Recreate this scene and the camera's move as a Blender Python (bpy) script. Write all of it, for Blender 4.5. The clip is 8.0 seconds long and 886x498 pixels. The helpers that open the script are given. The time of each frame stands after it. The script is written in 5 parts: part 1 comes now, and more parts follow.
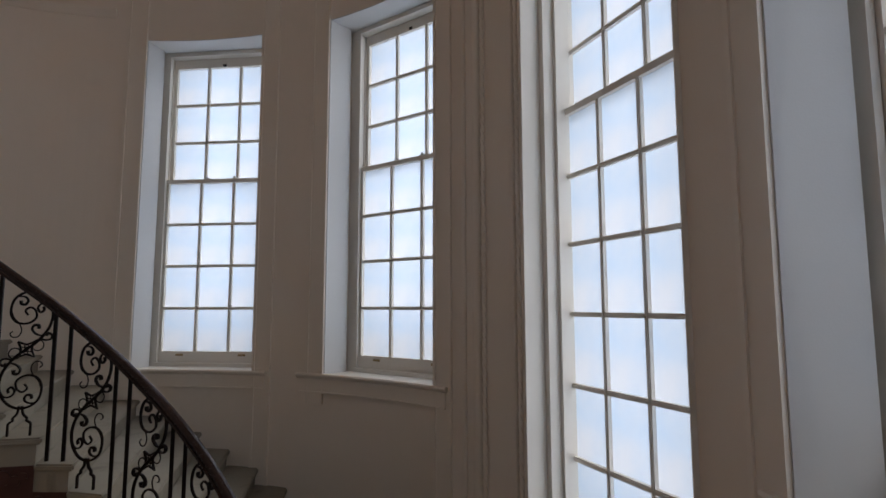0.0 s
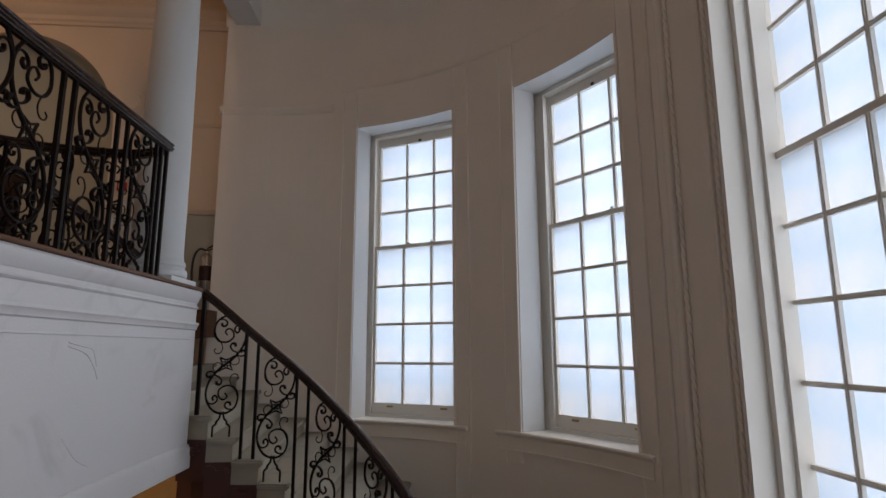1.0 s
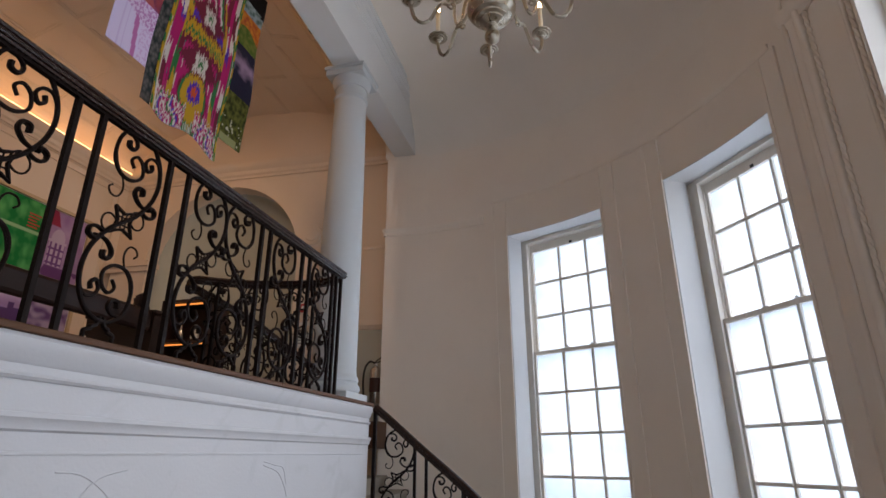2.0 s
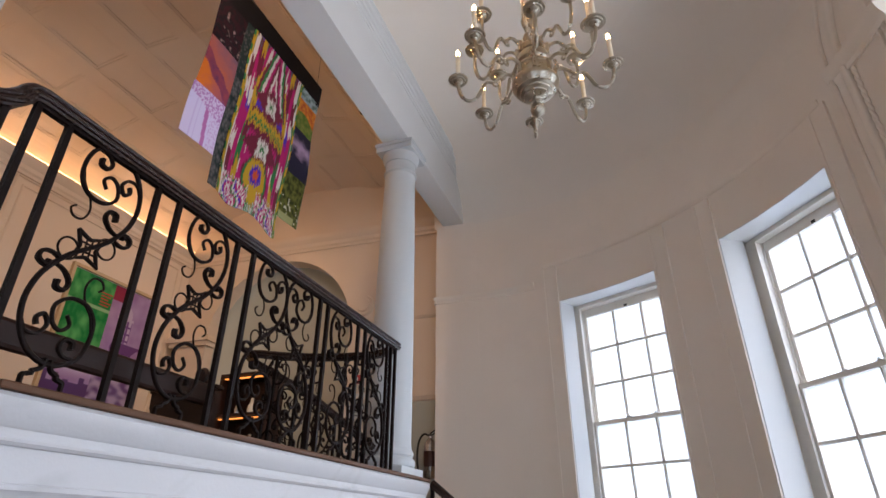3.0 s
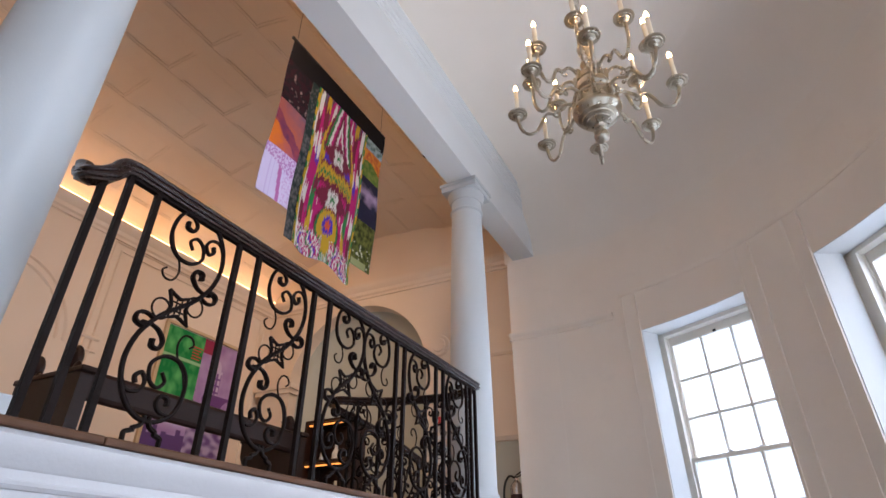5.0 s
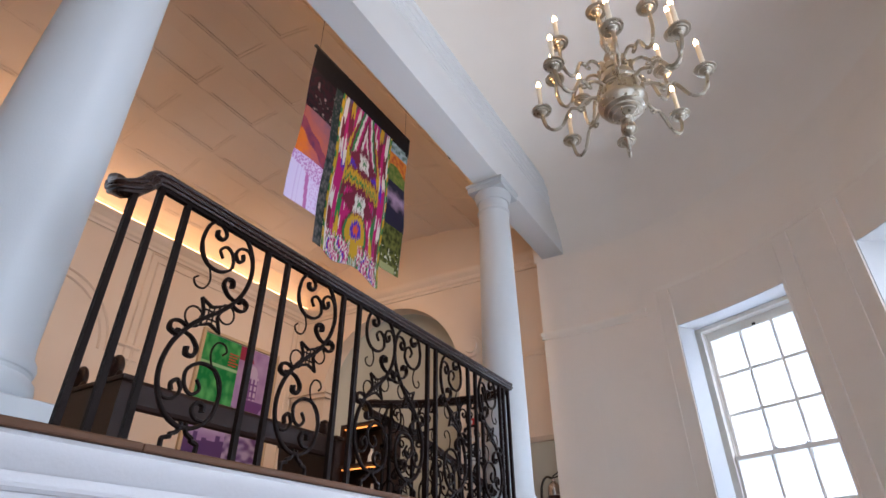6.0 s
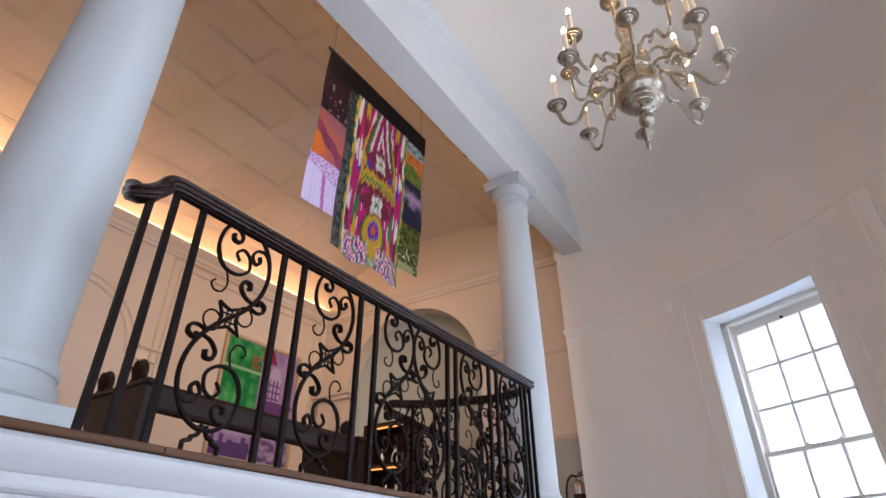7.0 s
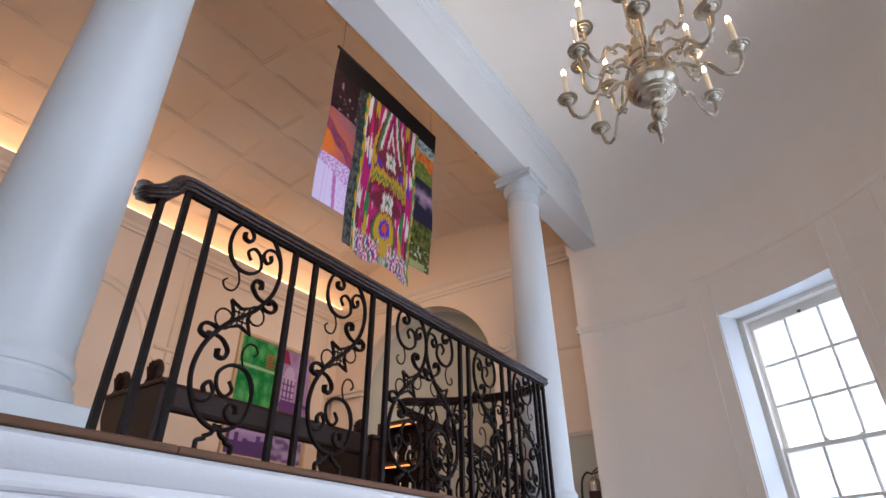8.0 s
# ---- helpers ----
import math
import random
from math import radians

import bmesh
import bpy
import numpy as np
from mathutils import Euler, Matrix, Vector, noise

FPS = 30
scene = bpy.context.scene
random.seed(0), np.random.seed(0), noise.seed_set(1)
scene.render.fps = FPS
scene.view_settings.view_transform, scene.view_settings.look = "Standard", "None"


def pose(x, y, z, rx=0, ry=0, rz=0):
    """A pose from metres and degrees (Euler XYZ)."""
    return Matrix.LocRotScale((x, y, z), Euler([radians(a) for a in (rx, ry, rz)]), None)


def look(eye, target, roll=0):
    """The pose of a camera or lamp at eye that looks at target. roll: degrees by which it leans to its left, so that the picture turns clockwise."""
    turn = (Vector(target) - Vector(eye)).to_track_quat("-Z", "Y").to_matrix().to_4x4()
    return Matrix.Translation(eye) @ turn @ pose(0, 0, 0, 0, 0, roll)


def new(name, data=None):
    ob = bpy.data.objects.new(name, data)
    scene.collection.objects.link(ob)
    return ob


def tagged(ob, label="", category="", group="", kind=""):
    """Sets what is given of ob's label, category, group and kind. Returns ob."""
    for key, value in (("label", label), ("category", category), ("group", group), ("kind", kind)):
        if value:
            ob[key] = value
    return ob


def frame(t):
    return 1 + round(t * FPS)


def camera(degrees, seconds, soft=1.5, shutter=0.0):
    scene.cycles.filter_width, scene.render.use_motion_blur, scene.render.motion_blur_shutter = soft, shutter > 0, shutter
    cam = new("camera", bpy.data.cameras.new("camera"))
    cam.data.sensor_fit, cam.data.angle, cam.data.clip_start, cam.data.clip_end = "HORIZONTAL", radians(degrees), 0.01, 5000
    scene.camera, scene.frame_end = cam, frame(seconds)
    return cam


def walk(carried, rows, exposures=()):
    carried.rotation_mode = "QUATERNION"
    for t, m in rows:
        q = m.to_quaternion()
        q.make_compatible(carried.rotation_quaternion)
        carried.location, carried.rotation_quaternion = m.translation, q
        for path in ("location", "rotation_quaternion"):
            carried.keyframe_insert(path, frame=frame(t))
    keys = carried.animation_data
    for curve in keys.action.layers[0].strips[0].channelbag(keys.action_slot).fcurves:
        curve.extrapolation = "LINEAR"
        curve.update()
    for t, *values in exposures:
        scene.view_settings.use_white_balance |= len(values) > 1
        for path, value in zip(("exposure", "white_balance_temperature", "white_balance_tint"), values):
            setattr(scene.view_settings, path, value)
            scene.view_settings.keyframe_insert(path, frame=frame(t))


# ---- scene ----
cam = camera(77.0, 8.0)
PATH = [
    (0, (-0.006, -0.038, 1.341), (0.712, 1.817, 1.547), -0.1),
    (0.5, (-0.139, -0.086, 1.463), (0.344, 1.842, 1.689), -0.4),
    (1, (-0.086, -0.126, 1.514), (-0.013, 1.842, 1.865), -0.2),
    (1.5, (-0.072, -0.181, 1.563), (-0.34, 1.725, 2.108), -0.2),
    (2, (-0.071, -0.206, 1.584), (-0.531, 1.613, 2.277), -0.2),
    (3.5, (-0.111, -0.255, 1.597), (-0.745, 1.376, 2.566), 0.1),
    (4, (-0.117, -0.238, 1.605), (-0.81, 1.353, 2.599), 0.0),
    (4.5, (-0.112, -0.238, 1.609), (-0.859, 1.316, 2.623), -0.0),
    (6, (-0.107, -0.215, 1.613), (-0.994, 1.252, 2.644), -0.2),
    (6.5, (-0.106, -0.203, 1.618), (-1.027, 1.243, 2.648), -0.2),
    (7, (-0.107, -0.187, 1.621), (-1.054, 1.243, 2.65), -0.3),
    (7.5, (-0.113, -0.175, 1.623), (-1.08, 1.244, 2.649), -0.3),
    (8, (-0.115, -0.171, 1.625), (-1.099, 1.239, 2.648), -0.3),
]
EXPOSURES = [(0.0, -0.60, 7100.0, 10.0), (1.0, -0.47, 7100.0, 10.0), (2.0, 0.1, 6850.0, 10.0), (3.5, 0.73, 6650.0, 10.0), (4.5, 0.84, 6500.0, 10.0), (6.0, 0.92, 6280.0, 10.0), (8.0, 0.92, 6250.0, 10.0)]
walk(cam, [(t, look(eye, target, roll)) for t, eye, target, roll in PATH], EXPOSURES)

# ---- world and light ----
world = bpy.data.worlds.new("sky")
scene.world = world
world.use_nodes = True
wn = world.node_tree.nodes
sky = wn.new("ShaderNodeTexSky")
sky.sky_type, sky.sun_disc, sky.sun_elevation, sky.sun_rotation = "NISHITA", False, radians(40), radians(75)
world.node_tree.links.new(sky.outputs[0], wn["Background"].inputs[0])
wn["Background"].inputs[1].default_value = 0.10
sun_data = bpy.data.lights.new("sun", "SUN")
sun_data.energy, sun_data.angle, sun_data.color = 0.6, radians(20), (1.0, 0.96, 0.9)
sun = new("sun", sun_data)
sun.matrix_world = look((9, 2.5, 8), (0, 0, 0))

DAY_W, DAY_COLOR = 58.0, (0.92, 0.95, 1.0)
STRIP_GLOW, STRIP_W, WARM = 6.5, 6.0, (1.0, 0.54, 0.23)

# ---- plan ----
CX, CY = -2.35, 2.81
R_WALL, R_GLASS, R_OUT = 4.45, 4.785, 5.05
LANDING, CEIL, LOW = 2.0, 6.97, -1.6
EDGE = -1.88                       # face of the balcony
BEAM_A, BEAM_B, SOFFIT = -2.75, -2.405, 6.07
COL_X, COL_Y = -2.605, (0.51, 5.18)
WALL_L, WALL_F, WALL_N = -8.1, 7.7, -2.9
SPRING = 6.5                       # springing of the vault
# the last, at 147, is out of view, added to bring in more daylight
WINDOWS = [(27.12, 9.1), (56.88, 9.1), (117.3, 9.0), (147.0, 9.0)]
SILL, HEAD = 0.66, 4.46
ARCH_T, ARCH_H, ARCH_Z = 90.6, 10.1, 5.15      # the tall arched window: angle, half angle, springing
PANE_W, PANE_H = 0.408, 0.513


def ring(theta, r, z=0.0):
    a = radians(theta)
    return Vector((CX + r * math.sin(a), CY + r * math.cos(a), z))


def outward(theta):
    """Axes at a wall angle: x along the wall to the right, y outwards, z up."""
    a = radians(theta)
    return Matrix(((math.cos(a), math.sin(a), 0, 0), (-math.sin(a), math.cos(a), 0, 0), (0, 0, 1, 0), (0, 0, 0, 1)))


# ---- materials ----
def mat(name, col, rough=0.6, metal=0.0, big=1.5, vary=0.06, bump=0.08, fine=90.0, spec=0.4, stain=None, stain_amt=0.0, stain_scale=3.0):
    m = bpy.data.materials.new(name)
    m.use_nodes = True
    nt = m.node_tree
    b = nt.nodes["Principled BSDF"]
    b.inputs["Metallic"].default_value = metal
    b.inputs["Specular IOR Level"].default_value = spec
    tc = nt.nodes.new("ShaderNodeNewGeometry")
    n1 = nt.nodes.new("ShaderNodeTexNoise")
    n1.inputs["Scale"].default_value, n1.inputs["Detail"].default_value = big, 7
    n2 = nt.nodes.new("ShaderNodeTexNoise")
    n2.inputs["Scale"].default_value, n2.inputs["Detail"].default_value = fine, 5
    for n in (n1, n2):
        nt.links.new(tc.outputs["Position"], n.inputs["Vector"])
    mix = nt.nodes.new("ShaderNodeMix")
    mix.data_type = "RGBA"
    mix.inputs["A"].default_value = (*[c * (1 - vary) for c in col], 1)
    mix.inputs["B"].default_value = (*[min(1, c * (1 + vary)) for c in col], 1)
    nt.links.new(n1.outputs["Fac"], mix.inputs["Factor"])
    out = mix.outputs["Result"]
    if stain:
        n3 = nt.nodes.new("ShaderNodeTexNoise")
        n3.inputs["Scale"].default_value, n3.inputs["Detail"].default_value, n3.inputs["Distortion"].default_value = stain_scale, 8, 1.2
        nt.links.new(tc.outputs["Position"], n3.inputs["Vector"])
        rmp = nt.nodes.new("ShaderNodeMapRange")
        rmp.inputs["From Min"].default_value, rmp.inputs["From Max"].default_value = 0.58, 0.75
        rmp.inputs["To Max"].default_value = stain_amt
        nt.links.new(n3.outputs["Fac"], rmp.inputs["Value"])
        mx = nt.nodes.new("ShaderNodeMix")
        mx.data_type = "RGBA"
        mx.inputs["B"].default_value = (*stain, 1)
        nt.links.new(out, mx.inputs["A"])
        nt.links.new(rmp.outputs["Result"], mx.inputs["Factor"])
        out = mx.outputs["Result"]
    nt.links.new(out, b.inputs["Base Color"])
    rr = nt.nodes.new("ShaderNodeMapRange")
    rr.inputs["To Min"].default_value, rr.inputs["To Max"].default_value = max(0.02, rough - 0.1), min(1, rough + 0.1)
    nt.links.new(n2.outputs["Fac"], rr.inputs["Value"])
    nt.links.new(rr.outputs["Result"], b.inputs["Roughness"])
    bp = nt.nodes.new("ShaderNodeBump")
    bp.inputs["Strength"].default_value, bp.inputs["Distance"].default_value = bump, 0.01
    nt.links.new(n2.outputs["Fac"], bp.inputs["Height"])
    nt.links.new(bp.outputs["Normal"], b.inputs["Normal"])
    return m


def wood(name, dark, light, rough=0.35, scale=(30, 3, 30), spec=0.4):
    m = mat(name, dark, rough, spec=spec, bump=0.02)
    nt = m.node_tree
    b = nt.nodes["Principled BSDF"]
    tc = nt.nodes.new("ShaderNodeNewGeometry")
    mp = nt.nodes.new("ShaderNodeMapping")
    mp.inputs["Scale"].default_value = scale
    n = nt.nodes.new("ShaderNodeTexNoise")
    n.inputs["Scale"].default_value, n.inputs["Detail"].default_value, n.inputs["Distortion"].default_value = 1.0, 8, 1.5
    mix = nt.nodes.new("ShaderNodeMix")
    mix.data_type = "RGBA"
    mix.inputs["A"].default_value, mix.inputs["B"].default_value = (*dark, 1), (*light, 1)
    nt.links.new(tc.outputs["Position"], mp.inputs["Vector"])
    nt.links.new(mp.outputs["Vector"], n.inputs["Vector"])
    nt.links.new(n.outputs["Fac"], mix.inputs["Factor"])
    nt.links.new(mix.outputs["Result"], b.inputs["Base Color"])
    return m


def glow(name, col, strength):
    m = bpy.data.materials.new(name)
    m.use_nodes = True
    b = m.node_tree.nodes["Principled BSDF"]
    b.inputs["Base Color"].default_value = (*col, 1)
    b.inputs["Emission Color"].default_value, b.inputs["Emission Strength"].default_value = (*col, 1), strength
    return m


PLASTER = mat("wall_paint", (0.795, 0.715, 0.635), 0.75, vary=0.05, bump=0.12, fine=140, stain=(0.68, 0.61, 0.54), stain_amt=0.2)
TRIM = mat("trim_paint", (0.80, 0.725, 0.645), 0.55, vary=0.04, bump=0.1, fine=120)
WHITE = mat("white_gloss_paint", (0.625, 0.635, 0.648), 0.42, vary=0.03, bump=0.06, fine=120)
# the columns' white, with cool daylight and dimming put into its colour
COLUMN = mat("column_white_daylight_tint", (0.49, 0.52, 0.55), 0.5, vary=0.03, bump=0.05, fine=120)
SASH = mat("sash_paint", (0.78, 0.745, 0.69), 0.45, vary=0.03, bump=0.05, fine=120)
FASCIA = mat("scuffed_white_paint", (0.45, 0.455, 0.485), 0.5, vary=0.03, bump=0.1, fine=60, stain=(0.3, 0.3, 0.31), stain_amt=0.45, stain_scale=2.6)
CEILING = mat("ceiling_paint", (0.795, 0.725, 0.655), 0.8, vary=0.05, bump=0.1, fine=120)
HALL = mat("hall_paint", (0.72, 0.605, 0.50), 0.75, vary=0.04, bump=0.08)
SAGE = mat("sage_paint", (0.46, 0.47, 0.42), 0.7)
IRON = mat("black_iron", (0.007, 0.0038, 0.0036), 0.42, 0.0, big=8, vary=0.4, bump=0.3, fine=160, spec=0.09)
RAILWOOD = wood("handrail_wood", (0.012, 0.007, 0.006), (0.03, 0.014, 0.011), 0.25, spec=0.3)
OAK = wood("edge_wood", (0.05, 0.022, 0.012), (0.12, 0.056, 0.03), 0.5, spec=0.2)
BENCHWOOD = wood("bench_wood", (0.012, 0.005, 0.004), (0.03, 0.012, 0.009), 0.35, spec=0.3)
STONE = mat("stair_stone", (0.235, 0.21, 0.17), 0.6, big=3, vary=0.12, bump=0.15, fine=70, stain=(0.1, 0.082, 0.07), stain_amt=0.55)
STRING = mat("stringer_paint", (0.05, 0.018, 0.016), 0.5, vary=0.1)
SILVER = mat("silvered_brass", (0.5, 0.44, 0.35), 0.3, 1.0, big=9, vary=0.1, bump=0.002, fine=40)
CANDLE = mat("candle_sleeve", (0.78, 0.66, 0.5), 0.5)
BULB = glow("bulb_glow", (1.0, 0.6, 0.27), 26.0)
LED = glow("led_strip_glow", WARM, STRIP_GLOW)
AMBER = glow("cabinet_glow", (1.0, 0.33, 0.07), 0.9)
BRASS = mat("dull_brass", (0.35, 0.26, 0.13), 0.4, 1.0)
BLACK = mat("black_rubber", (0.02, 0.02, 0.02), 0.5)
CHROME = mat("polished_steel", (0.6, 0.6, 0.6), 0.2, 1.0)
RED = mat("red_paint", (0.5, 0.03, 0.03), 0.4)
PAPER = mat("paper", (0.7, 0.7, 0.68), 0.8)
INK = mat("grey_ink", (0.25, 0.25, 0.26), 0.8)

PANE = bpy.data.materials.new("frosted_glass")
PANE.use_nodes = True
nt = PANE.node_tree
nt.nodes.remove(nt.nodes["Principled BSDF"])
tr = nt.nodes.new("ShaderNodeBsdfTranslucent")
tr.inputs["Color"].default_value = (0.68, 0.715, 0.76, 1)
gl = nt.nodes.new("ShaderNodeBsdfGlossy")
gl.inputs["Roughness"].default_value = 0.55
fr = nt.nodes.new("ShaderNodeFresnel")
frm = nt.nodes.new("ShaderNodeMath")
frm.operation = "MULTIPLY"
frm.inputs[1].default_value = 0.4
nt.links.new(fr.outputs[0], frm.inputs[0])
# uneven frosting
fn = nt.nodes.new("ShaderNodeTexNoise")
fn.inputs["Scale"].default_value, fn.inputs["Detail"].default_value = 2.2, 3
fc = nt.nodes.new("ShaderNodeTexCoord")
nt.links.new(fc.outputs["Object"], fn.inputs["Vector"])
fo = nt.nodes.new("ShaderNodeValToRGB")
fo.color_ramp.elements[0].position, fo.color_ramp.elements[0].color = 0.35, (0.565, 0.66, 0.785, 1)
fo.color_ramp.elements[1].position, fo.color_ramp.elements[1].color = 0.65, (0.675, 0.71, 0.78, 1)
nt.links.new(fn.outputs["Fac"], fo.inputs["Fac"])
nt.links.new(fo.outputs["Color"], tr.inputs["Color"])
mxs = nt.nodes.new("ShaderNodeMixShader")
nt.links.new(frm.outputs[0], mxs.inputs[0])
nt.links.new(tr.outputs[0], mxs.inputs[1])
nt.links.new(gl.outputs[0], mxs.inputs[2])
nt.links.new(mxs.outputs[0], nt.nodes["Material Output"].inputs["Surface"])


# ---- builders ----
def to_mesh(name, bm, material, smooth=0.0):
    me = bpy.data.meshes.new(name)
    bmesh.ops.recalc_face_normals(bm, faces=bm.faces)
    bm.to_mesh(me)
    bm.free()
    me.materials.append(material)
    if smooth:
        me.shade_smooth()
        me.set_sharp_from_angle(angle=radians(smooth))
    return me


def part(name, bm, material, parent=None, label="", category="", kind="", group="", smooth=0.0):
    ob = new(name, to_mesh(name, bm, material, smooth))
    ob.parent = parent
    return tagged(ob, label, category, group, kind)


def again(name, me, m, parent=None):
    ob = new(name, me)
    ob.matrix_basis = m
    ob.parent = parent
    return ob


def empty(name, at, label, category, group="", kind=""):
    ob = new(name)
    ob.location = at
    ob.empty_display_size = 0.1
    return tagged(ob, label, category, group, kind)


def box(bm, lo, hi, m=None, bevel=0.0):
    r = bmesh.ops.create_cube(bm, size=1)
    vs = r["verts"]
    for v in vs:
        v.co = Vector([lo[i] + (v.co[i] + 0.5) * (hi[i] - lo[i]) for i in range(3)])
    if bevel:
        es = list({e for v in vs for e in v.link_edges})
        vs = list({v for f in bmesh.ops.bevel(bm, geom=es, offset=bevel, segments=2, profile=0.5, affect="EDGES")["faces"] for v in f.verts} | {v for v in vs if v.is_valid})
    if m:
        bmesh.ops.transform(bm, matrix=m, verts=vs)


def boxmesh(name, lo, hi, material, parent=None, m=None, bevel=0.0, **tags):
    bm = bmesh.new()
    box(bm, lo, hi, m, bevel)
    return part(name, bm, material, parent, **tags)


def bridge(bm, rows, closed=True, caps=True):
    for p, q in zip(rows, rows[1:]):
        n = len(p)
        for j in range(n if closed else n - 1):
            bm.faces.new((p[j], p[(j + 1) % n], q[(j + 1) % n], q[j]))
    if caps and closed:
        bm.faces.new(rows[0])
        bm.faces.new(rows[-1][::-1])


def arc_block(bm, a0, a1, r0, r1, z0, z1, step=1.5):
    arc_profile(bm, a0, a1, [(r0, z0), (r1, z0), (r1, z1), (r0, z1)], step)


def arc_profile(bm, a0, a1, prof, step=1.5):
    """A closed profile of (radius, height) run round the apse."""
    n = max(1, int(abs(a1 - a0) / step + 0.5))
    bridge(bm, [[bm.verts.new(ring(a0 + (a1 - a0) * i / n, r, z)) for r, z in prof] for i in range(n + 1)])


def line_profile(bm, p, q, side, prof):
    """A closed profile of (out, height) run straight from p to q; out is along side."""
    side = Vector(side)
    bridge(bm, [[bm.verts.new(Vector(e) + side * o + Vector((0, 0, z))) for o, z in prof] for e in (p, q)])


def lathe(bm, prof, at=(0, 0, 0), segs=32):
    rows = []
    for r, z in prof:
        rows.append([bm.verts.new((at[0] + r * math.cos(2 * math.pi * i / segs), at[1] + r * math.sin(2 * math.pi * i / segs), at[2] + z)) for i in range(segs)])
    bridge(bm, rows)


def sweep(bm, pts, w, h=None, taper=None, flat=None):
    """A bar of section w x h along pts; flat: a fixed side direction."""
    pts = [Vector(p) for p in pts]
    h = h or w
    rows = []
    for i, p in enumerate(pts):
        d = (pts[min(i + 1, len(pts) - 1)] - pts[max(i - 1, 0)]).normalized()
        s = Vector(flat) if flat else d.orthogonal().normalized()
        s = (s - d * s.dot(d)).normalized()
        u = d.cross(s)
        k = 1.0 if taper is None else taper[0] + (taper[1] - taper[0]) * i / (len(pts) - 1)
        a, b = s * w * 0.5 * k, u * h * 0.5 * k
        c = 0.6
        rows.append([bm.verts.new(p + e) for e in (a + b * c, a * c + b, -a * c + b, -a + b * c, -a - b * c, -a * c - b, a * c - b, a - b * c)])
    bridge(bm, rows)


def spiral(cx, cy, r0, r1, a0, a1, n=24):
    return [(cx + (r0 + (r1 - r0) * i / n) * math.cos(radians(a0 + (a1 - a0) * i / n)), cy + (r0 + (r1 - r0) * i / n) * math.sin(radians(a0 + (a1 - a0) * i / n))) for i in range(n + 1)]


def smooth_path(pts, n=8):
    """Catmull-Rom through pts."""
    pts = [Vector(p) for p in pts]
    ext = [pts[0] * 2 - pts[1]] + pts + [pts[-1] * 2 - pts[-2]]
    out = []
    for i in range(1, len(ext) - 2):
        a, b, c, d = ext[i - 1:i + 3]
        for j in range(n):
            t = j / n
            out.append(0.5 * (2 * b + (c - a) * t + (2 * a - 5 * b + 4 * c - d) * t * t + (3 * b - a - 3 * c + d) * t ** 3))
    return out + [pts[-1]]


# ---- apse walls ----
bm = bmesh.new()
at = -6.55
for c, h in sorted(WINDOWS + [(ARCH_T, ARCH_H)]):
    arc_block(bm, at, c - h, R_WALL, R_OUT, LOW, CEIL)
    if c != ARCH_T:
        arc_block(bm, c - h, c + h, R_WALL, R_OUT, LOW, SILL - 0.03)
        arc_block(bm, c - h, c + h, R_WALL, R_OUT, HEAD, CEIL)
    else:
        arc_block(bm, c - h, c + h, R_WALL, R_OUT, LOW, -0.7)
        half = radians(h) * R_WALL
        for i in range(20):
            s0, s1 = -1 + i / 10, -1 + (i + 1) / 10
            z0, z1 = [ARCH_Z + half * math.sqrt(max(0, 1 - s * s)) for s in (s0, s1)]
            rows = [[bm.verts.new(ring(c + h * s, r, z)) for r, z in ((R_WALL, zz), (R_OUT, zz), (R_OUT, CEIL), (R_WALL, CEIL))] for s, zz in ((s0, z0), (s1, z1))]
            bridge(bm, rows)
    at = c + h
arc_block(bm, at, 166, R_WALL, R_OUT, LOW, CEIL)
part("wall_apse", bm, PLASTER, kind="structure", label="cream plastered curved stair wall")
j = ring(14, R_WALL)
boxmesh("wall_end", (-2.858, 7.255, LOW), (-2.2, WALL_F, CEIL), PLASTER, kind="structure")
boxmesh("wall_back", (BEAM_A, WALL_N, LOW), (j.x + 0.35, -1.42, CEIL), PLASTER, kind="structure")

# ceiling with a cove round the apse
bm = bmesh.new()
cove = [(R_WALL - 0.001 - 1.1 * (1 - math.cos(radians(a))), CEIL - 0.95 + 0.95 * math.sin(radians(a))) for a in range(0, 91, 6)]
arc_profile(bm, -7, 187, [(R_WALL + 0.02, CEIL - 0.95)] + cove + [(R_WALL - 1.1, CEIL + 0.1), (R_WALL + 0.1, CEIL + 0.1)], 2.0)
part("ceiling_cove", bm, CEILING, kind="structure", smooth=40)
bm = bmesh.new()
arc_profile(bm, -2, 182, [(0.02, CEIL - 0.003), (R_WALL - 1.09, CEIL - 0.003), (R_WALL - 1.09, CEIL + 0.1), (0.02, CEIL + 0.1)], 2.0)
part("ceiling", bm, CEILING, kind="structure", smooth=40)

# ---- balcony front ----
RELIEF = [[(1.49, 1.53), (1.59, 1.52), (1.68, 1.48), (1.76, 1.42), (1.8, 1.35)], [(1.82, 1.53), (1.71, 1.51), (1.64, 1.47), (1.59, 1.41), (1.55, 1.36)], [(2.84, 1.53), (3.0, 1.49), (3.09, 1.41), (3.13, 1.35)], [(2.84, 1.55), (2.96, 1.53), (3.06, 1.51), (3.11, 1.42)], [(2.87, 1.07), (2.92, 1.02), (3.01, 0.94), (3.12, 0.89)]]
FE = 4.44                          # end of the balcony front
bm = bmesh.new()
prof = [(-0.02, 1.972), (-0.02, 0.62), (-0.16, 0.62), (-0.16, 1.972)]
line_profile(bm, (EDGE, -1.42, 0), (EDGE, FE, 0), (1, 0, 0), prof)
